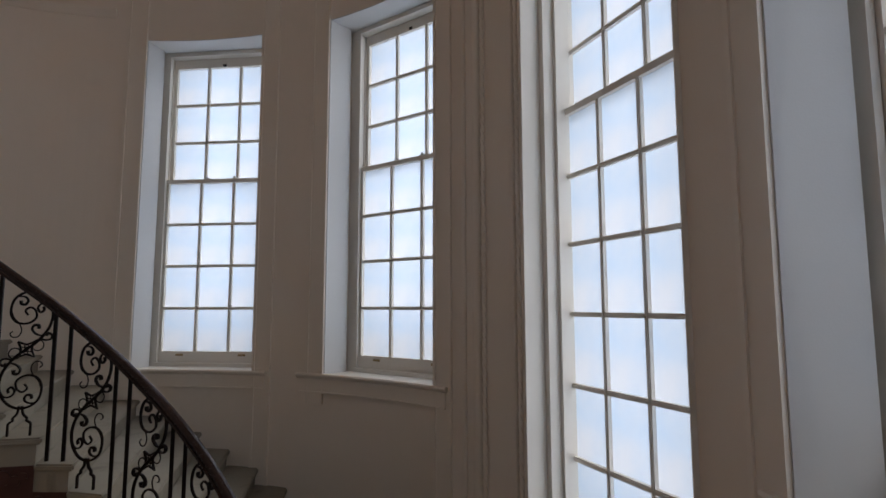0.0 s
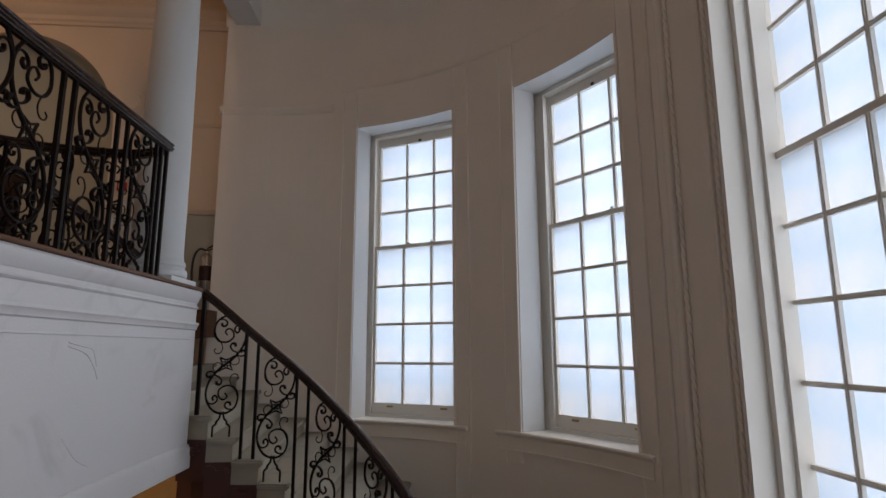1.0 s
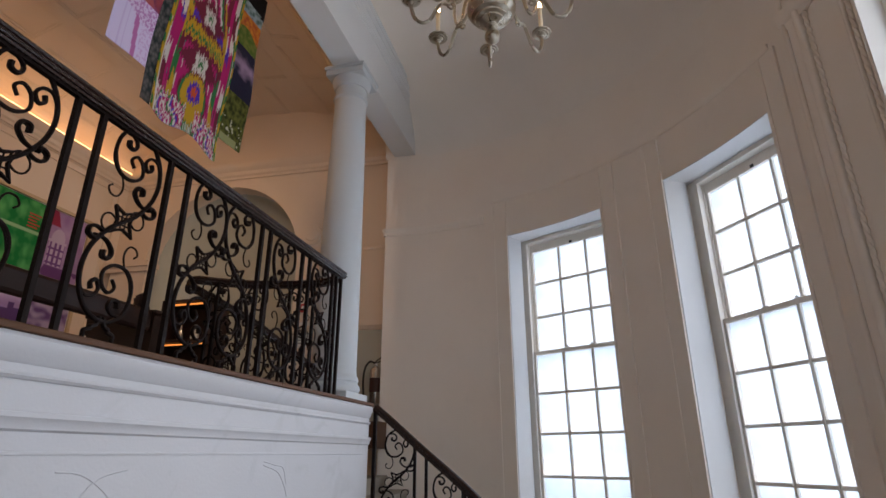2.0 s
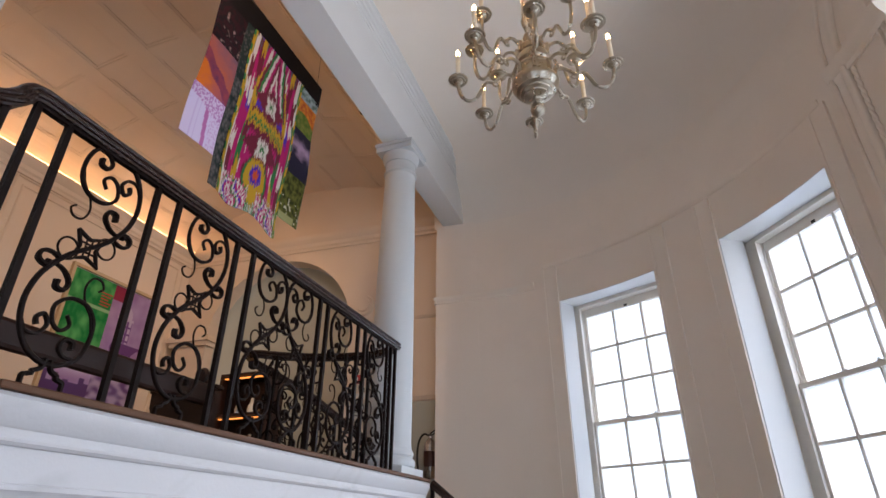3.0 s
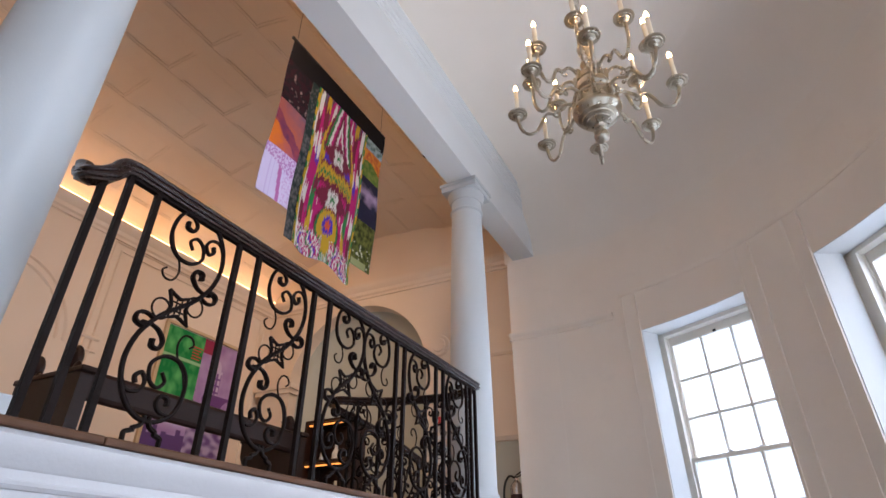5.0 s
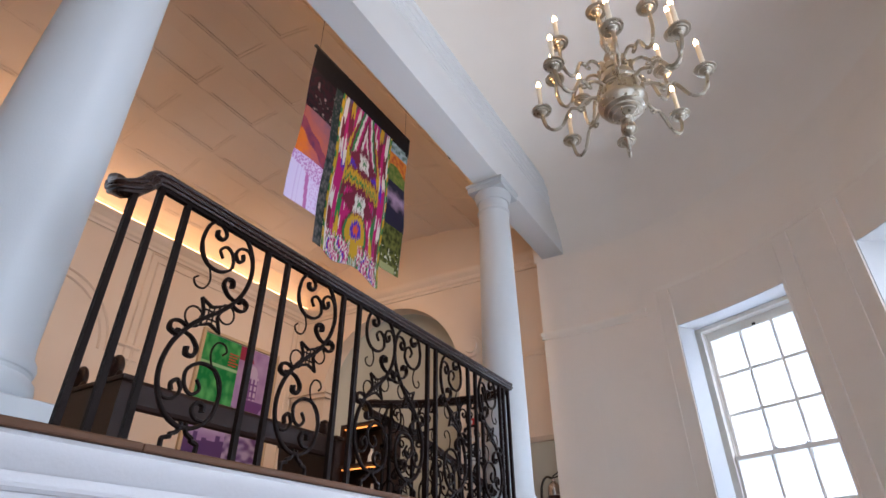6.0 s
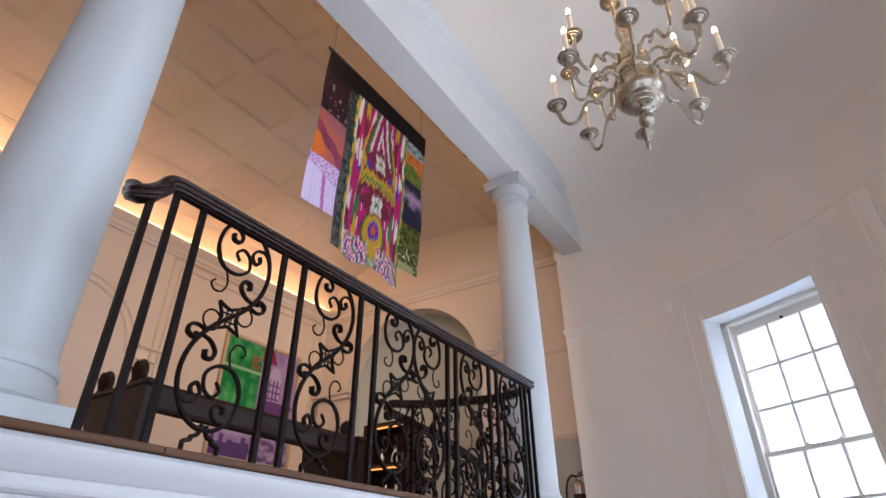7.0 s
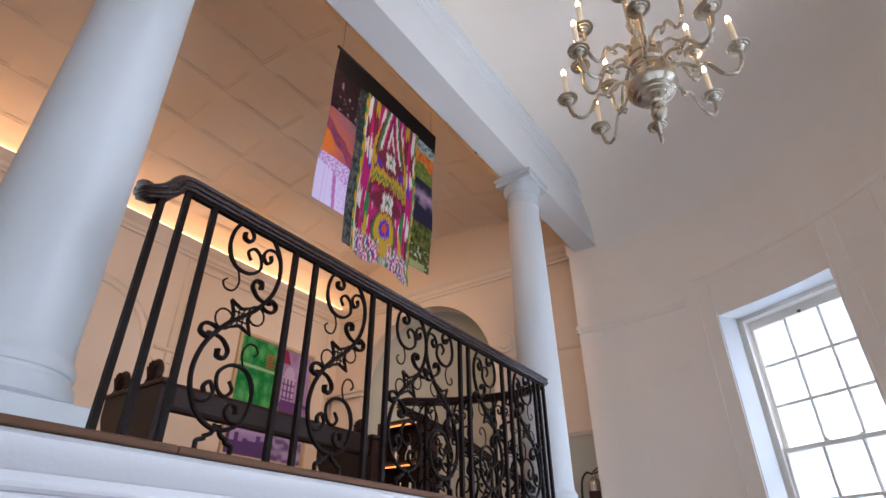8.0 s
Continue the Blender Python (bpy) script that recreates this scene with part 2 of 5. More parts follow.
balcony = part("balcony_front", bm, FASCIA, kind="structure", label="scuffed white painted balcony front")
bm = bmesh.new()
prof = [(0.0, 1.972), (0.012, 1.957), (0.009, 1.93), (-0.002, 1.912), (-0.012, 1.882), (-0.018, 1.875), (-0.03, 1.875), (-0.03, 1.972)]
line_profile(bm, (EDGE, -1.42, 0), (EDGE, FE, 0), (1, 0, 0), prof)
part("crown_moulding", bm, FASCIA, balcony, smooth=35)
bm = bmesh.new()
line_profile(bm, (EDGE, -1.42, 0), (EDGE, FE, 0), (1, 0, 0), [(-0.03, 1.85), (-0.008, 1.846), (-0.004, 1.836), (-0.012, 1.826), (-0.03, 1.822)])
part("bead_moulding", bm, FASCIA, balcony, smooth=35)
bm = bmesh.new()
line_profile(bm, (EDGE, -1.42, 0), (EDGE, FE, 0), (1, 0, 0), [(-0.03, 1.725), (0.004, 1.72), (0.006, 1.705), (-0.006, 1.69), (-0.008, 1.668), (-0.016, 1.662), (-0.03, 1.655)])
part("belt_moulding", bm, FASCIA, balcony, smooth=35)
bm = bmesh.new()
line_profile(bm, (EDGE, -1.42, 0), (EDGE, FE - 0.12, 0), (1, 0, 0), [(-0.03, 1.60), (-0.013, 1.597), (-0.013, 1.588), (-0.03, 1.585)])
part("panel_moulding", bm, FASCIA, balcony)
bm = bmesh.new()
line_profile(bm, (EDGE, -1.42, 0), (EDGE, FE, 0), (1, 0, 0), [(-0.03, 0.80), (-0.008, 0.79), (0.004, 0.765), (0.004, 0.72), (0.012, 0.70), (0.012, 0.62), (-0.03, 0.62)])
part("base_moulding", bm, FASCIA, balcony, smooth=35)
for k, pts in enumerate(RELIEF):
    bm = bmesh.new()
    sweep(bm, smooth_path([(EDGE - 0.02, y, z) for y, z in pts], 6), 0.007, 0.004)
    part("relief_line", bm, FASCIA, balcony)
# wooden edge boards
for k, (y0, y1) in enumerate(((-1.42, 0.86), (0.862, 2.9), (2.902, FE + 0.01))):
    boxmesh("edge_board", (EDGE - 0.2, y0, 1.974), (EDGE + 0.016, y1, 2.0), OAK, balcony, bevel=0.006)
# landing floor behind the edge
bm = bmesh.new()
vs = [(EDGE - 0.2, -1.42), (EDGE - 0.2, FE), (-2.3, 4.75), (-2.4, 5.55), (-2.95, 5.55), (-2.95, 3.9), (-3.4, 3.6), (-4.4, 3.6), (-4.4, WALL_F), (WALL_L, WALL_F), (WALL_L, WALL_N), (EDGE - 0.2, WALL_N)]
rows = [[bm.verts.new((x, y, z)) for x, y in vs] for z in (1.66, 1.996)]
bridge(bm, rows)
part("landing_floor", bm, OAK, kind="structure", label="dark timber landing floor")
boxmesh("landing_floor_far", (-4.4, 6.9, 1.66), (BEAM_A, WALL_F, 1.996), OAK, kind="structure")

# ---- columns and beam ----
col_prof = [(0.0, 0.17), (0.255, 0.17), (0.27, 0.185), (0.277, 0.215), (0.27, 0.245), (0.256, 0.26), (0.25, 0.265), (0.25, 0.28), (0.256, 0.285), (0.26, 0.305), (0.254, 0.325), (0.246, 0.335), (0.238, 0.35), (0.232, 0.4)]
H = SOFFIT - LANDING
for i in range(1, 13):
    f = i / 12
    col_prof.append((0.232 - 0.042 * f ** 1.7, 0.4 + (H - 0.4 - 0.42) * f))
col_prof += [(0.205, H - 0.405), (0.212, H - 0.395), (0.205, H - 0.38), (0.19, H - 0.375), (0.19, H - 0.25), (0.205, H - 0.245), (0.21, H - 0.23), (0.225, H - 0.19), (0.235, H - 0.145), (0.235, H - 0.12), (0.0, H - 0.12)]
for y in COL_Y:
    col = empty("column", (COL_X, y, LANDING), "tall white painted round column carrying the beam", "column", "columns under the beam")
    bm = bmesh.new()
    lathe(bm, col_prof, segs=64)
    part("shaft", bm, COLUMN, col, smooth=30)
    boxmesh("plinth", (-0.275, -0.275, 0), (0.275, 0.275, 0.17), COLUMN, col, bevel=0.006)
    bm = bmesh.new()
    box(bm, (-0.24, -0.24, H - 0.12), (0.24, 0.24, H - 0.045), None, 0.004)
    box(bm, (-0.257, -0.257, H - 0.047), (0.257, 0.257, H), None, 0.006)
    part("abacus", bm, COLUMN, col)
bm = bmesh.new()
line_profile(bm, (0, WALL_N, 0), (0, 7.3, 0), (1, 0, 0), [(BEAM_A, SOFFIT), (BEAM_B, SOFFIT), (BEAM_B, SOFFIT + 0.66), (BEAM_B + 0.012, SOFFIT + 0.665), (BEAM_B + 0.014, SOFFIT + 0.69), (BEAM_B + 0.03, SOFFIT + 0.70), (BEAM_B + 0.034, SOFFIT + 0.735), (BEAM_B + 0.055, SOFFIT + 0.75), (BEAM_B + 0.06, SOFFIT + 0.79), (BEAM_B + 0.085, SOFFIT + 0.81), (BEAM_B + 0.09, SOFFIT + 0.86), (BEAM_B + 0.11, SOFFIT + 0.87), (BEAM_B + 0.11, SOFFIT + 0.93), (BEAM_B - 0.05, SOFFIT + 1.12), (BEAM_A, SOFFIT + 1.12)])
part("beam", bm, WHITE, kind="structure", label="white beam with a moulded cornice", smooth=30)

# ---- wall trim ----
bm = bmesh.new()
cap = [(0.0, 4.70), (0.012, 4.715), (0.018, 4.74), (0.03, 4.76), (0.05, 4.785), (0.055, 4.81), (0.0, 4.82)]
arc_profile(bm, -6.9, 13.4, [(R_WALL + 0.02, 4.70)] + [(R_WALL - o, z) for o, z in cap[1:]] + [(R_WALL + 0.02, 4.82)])
line_profile(bm, (-2.858, 7.2, 0), (-2.858, 7.6, 0), (-1, 0, 0), [(-0.02, 4.70)] + cap[1:] + [(-0.02, 4.82)])
part("trim_cap", bm, TRIM, kind="structure", smooth=30)
bm = bmesh.new()
arc_profile(bm, 15.0, 68, [(R_WALL + 0.01, 5.0), (R_WALL - 0.006, 5.005), (R_WALL - 0.01, 5.025), (R_WALL - 0.018, 5.045), (R_WALL - 0.018, 5.055), (R_WALL + 0.01, 5.065)])
part("trim_frieze", bm, TRIM, kind="structure", smooth=30)


def strip(t0, t1, z0, z1, proud=0.013, bead=True):
    bm = bmesh.new()
    arc_block(bm, t0, t1, R_WALL - proud, R_WALL + 0.01, z0, z1)
    if bead:
        for t in (t0, t1):
            arc_profile(bm, t - 0.22, t + 0.22, [(R_WALL - proud - 0.011, z0), (R_WALL + 0.005, z0), (R_WALL + 0.005, z1), (R_WALL - proud - 0.011, z1)])
    return part("trim_strip", bm, TRIM, kind="structure")


for c, h in WINDOWS:
    for sgn in (-1, 1):
        a = c + sgn * (h + 0.25)
        b = c + sgn * (h + 2.7)
        strip(min(a, b), max(a, b), LOW if sgn > 0 else SILL - 0.3, 4.98 if sgn < 0 else 4.98)

# surround of the arched window: flat pilaster between two enriched mouldings
def arch_band(d0, d1, proud, name, material, twist=False):
    """A band beside and over the arched window, d0 to d1 metres out from the opening's edge."""
    half = radians(ARCH_H) * R_WALL
    path = [(-1, z) for z in (LOW, ARCH_Z * 0.5)] + [(math.cos(radians(a)), None) for a in range(180, -1, -6)]
    bm = bmesh.new()
    rows = []
    angs = [None, None] + list(range(180, -1, -6))
    for (s, z), a in zip(path, angs):
        sec = []
        dw = (d1 - d0) * 0.22
        for d, o in ((d0, 0.0), (d0, proud * 0.5), (d0 + dw * 0.3, proud * 0.85), (d0 + dw, proud), (d1 - dw, proud), (d1 - dw * 0.3, proud * 0.85), (d1, proud * 0.5), (d1, 0.0)):
            if a is None:
                x, zz = s * (half + d), z
            else:
                x, zz = (half + d) * math.cos(radians(a)), ARCH_Z + (half + d) * math.sin(radians(a))
            sec.append(bm.verts.new(ring(ARCH_T + math.degrees(x / R_WALL), R_WALL + 0.012 - o - 0.012 * (o > 0), zz)))
        rows.append(sec)
    bridge(bm, rows)
    return part(name, bm, material, kind="structure", smooth=60)


arch_band(0.0, 0.035, 0.03, "trim_arch_inner", TRIM)
arch_band(0.115, 0.145, 0.03, "trim_arch_bead", TRIM)
arch_band(0.145, 0.45, 0.012, "trim_arch_pilaster", TRIM)
arch_band(0.53, 0.60, 0.05, "trim_arch_outer", TRIM)
arch_band(0.60, 0.70, 0.03, "trim_arch_fillet", TRIM)
arch_band(0.70, 0.74, 0.045, "trim_arch_edge", TRIM)
for d in (0.075, 0.495):
    for sgn in (-1,):
        half = radians(ARCH_H) * R_WALL
        t = ARCH_T + sgn * math.degrees((half + d) / R_WALL)
        bm = bmesh.new()
        for kk in range(2):
            pts = []
            for i in range(260):
                z = -1.2 + i * 0.0245
                ph = z * 38 + kk * math.pi
                p = ring(t + math.degrees(0.009 * math.cos(ph) / R_WALL), R_WALL - 0.012 - 0.006 * math.sin(ph), z)
                pts.append(p)
            sweep(bm, pts, 0.024, 0.024)
        part("trim_rope", bm, TRIM, kind="structure", smooth=60)
for sgn in (-1, 1):
    half = radians(ARCH_H) * R_WALL
    a, b = [ARCH_T + sgn * math.degrees((half + d) / R_WALL) for d in (-0.01, 0.76)]
    bm = bmesh.new()
    arc_profile(bm, min(a, b), max(a, b), [(R_WALL + 0.01, 4.98), (R_WALL - 0.03, 4.98), (R_WALL - 0.035, 5.03), (R_WALL - 0.05, 5.05), (R_WALL - 0.07, 5.1), (R_WALL - 0.075, 5.15), (R_WALL + 0.01, 5.16)])
    part("trim_impost", bm, TRIM, kind="structure", smooth=30)


# ---- windows ----
pane_bm = bmesh.new()
box(pane_bm, (-PANE_W / 2, -0.003, -PANE_H / 2), (PANE_W / 2, 0.003, PANE_H / 2))
PANE_MESH = to_mesh("pane", pane_bm, PANE)


def sash(name, m, rows_z, y, parent, stile=0.05, rails=(0.05, 0.05)):
    """One sash: frame, glazing bars and its panes. rows_z: heights of pane edges."""
    bm = bmesh.new()
    z0, z1 = rows_z[0], rows_z[-1]
    w = PANE_W * 1.5
    for s in (-1, 1):
        box(bm, (min(s * w, s * (w + stile)), y - 0.025, z0 - rails[0]), (max(s * w, s * (w + stile)), y + 0.025, z1 + rails[1]), m)
    box(bm, (-w, y - 0.025, z0 - rails[0]), (w, y + 0.025, z0), m)
    box(bm, (-w, y - 0.025, z1), (w, y + 0.025, z1 + rails[1]), m)
    for x in (-PANE_W / 2, PANE_W / 2):
        box(bm, (x - 0.017, y - 0.018, z0), (x + 0.017, y + 0.012, z1), m)
        box(bm, (x - 0.006, y - 0.026, z0), (x + 0.006, y - 0.016, z1), m)
    for z in rows_z[1:-1]:
        for x0 in (-1.5, -0.5, 0.5):
            lo = x0 * PANE_W + (0.017 if x0 > -1 else 0)
            hi = (x0 + 1) * PANE_W - (0.017 if x0 < 0.4 else 0)
            box(bm, (lo, y - 0.018, z - 0.017), (hi, y + 0.012, z + 0.017), m)
            box(bm, (lo, y - 0.026, z - 0.006), (hi, y - 0.016, z + 0.006), m)
    ob = part(name, bm, SASH, parent)
    for za, zb in zip(rows_z, rows_z[1:]):
        for i in (-1, 0, 1):
            p = again("pane", PANE_MESH, m @ Matrix.Translation((i * PANE_W, y + 0.016, (za + zb) / 2)) @ Matrix.Diagonal((1, 1, (zb - za) / PANE_H, 1)), ob)
            p.visible_shadow = False
    return ob


def daylight(t, r, z0, z1, w, share=1.0):
    ld = bpy.data.lights.new("daylight", "AREA")
    ld.shape, ld.size, ld.size_y, ld.energy, ld.color = "RECTANGLE", w, z1 - z0, share * DAY_W * (z1 - z0) / 3.8, DAY_COLOR
    lo = new("daylight", ld)
    lo.matrix_world = look(ring(t, r, (z0 + z1) / 2 + 0.2), ring(t, 0, (z0 + z1) / 2 + 0.2))


for n, (c, h) in enumerate(WINDOWS):
    gc = 27.4 if n == 0 else 57.65 if n == 1 else c
    m = Matrix.Translation(ring(gc, R_GLASS)) @ outward(gc)
    win = tagged(new("window_%d" % (n + 1)), "tall white sash window with frosted panes", "window", "sash windows", "structure")
    # box frame between wall and sashes
    bm = bmesh.new()
    w = PANE_W * 1.5 + 0.05
    for s in (-1, 1):
        box(bm, (min(s * w, s * (w + 0.12)), -0.06, SILL), (max(s * w, s * (w + 0.12)), 0.2, HEAD + 0.02), m)
        box(bm, (min(s * (w - 0.02), s * w), -0.06, SILL), (max(s * (w - 0.02), s * w), -0.03, HEAD), m)
        box(bm, (min(s * (w - 0.012), s * w), 0.026, SILL), (max(s * (w - 0.012), s * w), 0.046, HEAD), m)
    box(bm, (-w - 0.12, -0.06, HEAD - 0.06), (w + 0.12, 0.2, HEAD + 0.03), m)
    box(bm, (-w, -0.085, SILL - 0.004), (w, 0.2, 0.70), m)
    part("frame", bm, SASH, win)
    lower = [0.828 + 0.498 * i for i in range(5)]
    upper = [2.868 + 0.474 * i for i in range(4)]
    ls = sash("lower_sash", m, lower, 0.0, win, rails=(0.128, 0.048))
    us = sash("upper_sash", m, upper, 0.074, win, rails=(0.048, 0.11))
    # lifts, latch and stop
    for x in (-0.38, 0.38):
        bm = bmesh.new()
        box(bm, (x - 0.045, -0.036, lower[0] - 0.05), (x + 0.045, -0.025, lower[0] - 0.028), m, 0.003)
        box(bm, (x - 0.02, -0.05, lower[0] - 0.046), (x + 0.02, -0.034, lower[0] - 0.032), m, 0.003)
        part("sash_lift", bm, BRASS, ls, "dull brass sash lift")
    for x in (-0.14, 0.2):
        bm = bmesh.new()
        box(bm, (x - 0.03, -0.01, lower[-1] + 0.05), (x + 0.03, 0.03, lower[-1] + 0.062), m)
        box(bm, (x - 0.01, -0.02, lower[-1] + 0.062), (x + 0.012, 0.0, lower[-1] + 0.08), m, 0.003)
        part("latch", bm, WHITE, ls)
    boxmesh("stop", (-0.02, 0.04, upper[-1] + 0.005), (0.02, 0.056, upper[-1] + 0.035), BLACK, us, m)
    # sill board, nosing and apron
    el = 4.2 if n == 1 else 1.6
    bm = bmesh.new()
    arc_block(bm, c - h, c + h, R_WALL + 0.0, R_GLASS + 0.1, SILL - 0.03, SILL)
    part("sill", bm, SASH, win)
    bm = bmesh.new()
    arc_profile(bm, c - h - el, c + h + 2.4, [(R_WALL + 0.002, SILL - 0.055), (R_WALL - 0.02, SILL - 0.05), (R_WALL - 0.05, SILL - 0.03), (R_WALL - 0.058, SILL - 0.012), (R_WALL - 0.05, SILL + 0.002), (R_WALL + 0.002, SILL + 0.003)])
    arc_block(bm, c - h - el + 0.4, c + h + 2.0, R_WALL - 0.022, R_WALL + 0.01, SILL - 0.19, SILL - 0.05)
    arc_profile(bm, c - h - el + 0.4, c + h + 2.0, [(R_WALL + 0.01, SILL - 0.2), (R_WALL - 0.03, SILL - 0.192), (R_WALL - 0.03, SILL - 0.178), (R_WALL + 0.01, SILL - 0.17)])
    part("apron", bm, TRIM, win)
    # white painted reveal linings
    bm = bmesh.new()
    for s in (-1, 1):
        t = c + s * h
        pl = [ring(t, R_WALL - 0.002), ring(t, R_GLASS - 0.05), ring(t - s * 0.95, R_GLASS - 0.062), ring(t - s * 0.1, R_WALL - 0.002)]
        bridge(bm, [[bm.verts.new((p.x, p.y, z)) for p in pl] for z in (SILL, HEAD - 0.012)])
    arc_block(bm, c - h + 0.12, c + h - 0.12, R_WALL - 0.002, R_GLASS + 0.02, HEAD - 0.012, HEAD - 0.002)
    part("reveal_lining", bm, WHITE, win)
    daylight(gc, R_OUT + 0.35, SILL + 0.1, HEAD - 0.1, 1.2, 1.0 if n < 2 else 0.75)

# the tall arched window
gc = 88.45
m = Matrix.Translation(ring(gc, 4.775)) @ outward(gc)
win = tagged(new("window_arched"), "tall white arched sash window with frosted panes", "window", "sash windows", "structure")
bm = bmesh.new()
w = PANE_W * 1.5 + 0.05
for s in (-1, 1):
    box(bm, (min(s * w, s * (w + 0.25)), -0.07, -0.7), (max(s * w, s * (w + 0.25)), 0.2, ARCH_Z + 0.9), m)
    box(bm, (min(s * (w - 0.02), s * w), -0.06, -0.7), (max(s * (w - 0.02), s * w), -0.03, ARCH_Z + 0.9), m)
part("frame", bm, SASH, win)
lower = [-0.28, 0.241, 0.762, 1.283, 1.804, 2.325, 2.808]
upper = [2.86 + 0.486 * i for i in range(6)]
sash("lower_sash", m, lower, 0.0, win, rails=(0.09, 0.05))
sash("upper_sash", m, upper, 0.074, win, rails=(0.05, 0.05))
boxmesh("fanlight_panel", (-w - 0.2, 0.03, upper[-1] + 0.05), (w + 0.2, 0.08, ARCH_Z + 1.0), WHITE, win, m)
bm = bmesh.new()
arc_block(bm, ARCH_T - ARCH_H, ARCH_T + ARCH_H, R_WALL, R_GLASS + 0.1, -0.7, -0.66)
part("sill", bm, SASH, win)
bm = bmesh.new()
for s in (-1, 1):
    t = ARCH_T + s * ARCH_H
    arc_block(bm, min(t, t - s * 0.12), max(t, t - s * 0.12), R_WALL - 0.03, R_GLASS + 0.02, -0.66, ARCH_Z)
part("reveal_lining", bm, SASH, win)
for d, r in ((0.7, 4.6), (1.05, 4.7)):
    bm = bmesh.new()
    t = ARCH_T - ARCH_H
    arc_block(bm, t, t + d, r, R_GLASS + 0.05, -0.66, ARCH_Z + 0.6)
    part("jamb_step", bm, SASH, win)
daylight(gc, R_OUT + 0.35, -0.5, 5.4, 1.25, 0.8)

# ---- stair ----
RISE = 0.168
INNER = {-6: (-3.35, 3.75), -4: (-3.0, 4.55), -2: (-2.4, 4.62), 0: (-1.87, 4.47), 2: (-1.46, 4.47), 4: (-1.03, 4.4), 6: (-0.62, 4.12), 8: (-0.25, 3.72), 10: (0.02, 3.38), 12: (0.2, 2.95), 14: (0.3, 2.45), 16: (0.32, 1.95)}
OUTER = {-6: -26, -4: -15, -2: -7, 0: 0.5, 2: 8, 4: 16.8, 6: 26, 8: 34.8, 10: 44, 12: 53, 14: 62, 16: 71}


def along(tab, k):
    ks = sorted(tab)
    k = min(max(k, ks[0]), ks[-1])
    i = max(n for n in range(len(ks) - 1) if ks[n] <= k)
    pts = [np.array(tab[ks[min(max(n, 0), len(ks) - 1)]], float) for n in (i - 1, i, i + 1, i + 2)]
    t = (k - ks[i]) / (ks[i + 1] - ks[i])
    a, b, c, d = pts
    return 0.5 * (2 * b + (c - a) * t + (2 * a - 5 * b + 4 * c - d) * t * t + (3 * b - a - 3 * c + d) * t ** 3)


def inner(k, z=0.0):
    p = along(INNER, k)
    return Vector((p[0], p[1], z))


def outer(k, z=0.0):
    return ring(float(along(OUTER, k)), R_WALL + 0.02, z)


def tread_z(k):
    return 1.0 - RISE * k


stair = empty("stair", (0, 0, 0), "curved stone staircase with worn pale treads", "staircase", kind="structure")


def step_block(bm, a, b, c, d, z0, z1, over):
    """A stone between four plan corners (inner start, inner end, outer end, outer start)."""
    rows = []
    ins = (a - d).normalized() * over
    fwd_i = (b - a).normalized() * over
    fwd_o = (c - d).normalized() * over
    pl = [a + ins, b + ins + fwd_i, c + fwd_o, d]
    for z in (z0, z1):
        rows.append([bm.verts.new((p.x, p.y, z)) for p in pl])
    bridge(bm, rows)


for k in range(-6, 16):
    z = tread_z(k)
    a, b, c, d = inner(k - 0.5), inner(k + 0.5), outer(k + 0.5), outer(k - 0.5)
    bm = bmesh.new()
    step_block(bm, a, b, c, d, z - RISE - 0.1, z - 0.045, 0.0)
    st = part("step", bm, STONE, stair)
    bm = bmesh.new()
    step_block(bm, a, b, c, d, z - 0.045, z, 0.035)
    bmesh.ops.bevel(bm, geom=bm.edges[:], offset=0.012, segments=2, affect="EDGES")
    part("tread", bm, STONE, st, smooth=40)
# red-brown spandrel under the inner ends of the steps
bm = bmesh.new()
rows = []
for i in range(0, 33):
    k = -0.5 + i * 0.5
    p, q = inner(k), outer(k)
    o = (q - p).normalized()
    z = tread_z(k) - 0.27
    rows.append([bm.verts.new((p.x + o.x * s, p.y + o.y * s, zz)) for s, zz in ((0.06, LOW), (0.06, z), (0.14, z), (0.14, LOW))])
bridge(bm, rows)
part("spandrel", bm, STRING, stair, "dark red-brown painted spandrel")
# painted ends of the steps
for k in range(-6, 16):
    z = tread_z(k)
    a, b, d = inner(k - 0.5), inner(k + 0.5), outer(k - 0.5)
    o = (d - a).normalized()
    bm = bmesh.new()
    rows = []
    for zz in (z - RISE - 0.32, z - RISE - 0.012):
        rows.append([bm.verts.new((p.x + o.x * s, p.y + o.y * s, zz)) for p, s in ((a, -0.008), (b, -0.008), (b, 0.03), (a, 0.03))])
    bridge(bm, rows)
    part("step_end", bm, STRING, stair, "dark red-brown painted step end")
# carved brackets under the tread ends
br = bmesh.new()
for zz, xx, r in ((-0.05, 0.0, 0.05), (-0.07, 0.07, 0.035), (-0.045, 0.12, 0.025)):
    bmesh.ops.create_cone(br, segments=14, radius1=r, radius2=r, depth=0.05, cap_ends=True, matrix=Matrix.Translation((xx, 0, zz)) @ Matrix.Rotation(radians(90), 4, "X"))
BRACKET = to_mesh("bracket", br, STRING, 40)
for k in range(0, 13):
    p, d = inner(k - 0.3, tread_z(k) - 0.2), (inner(k + 0.3) - inner(k - 0.3))
    again("bracket", BRACKET, Matrix.Translation(p) @ Matrix.Rotation(math.atan2(d.y, d.x), 4, "Z"), stair)

# ---- wrought iron ----
SW, SH = 0.355, 0.95


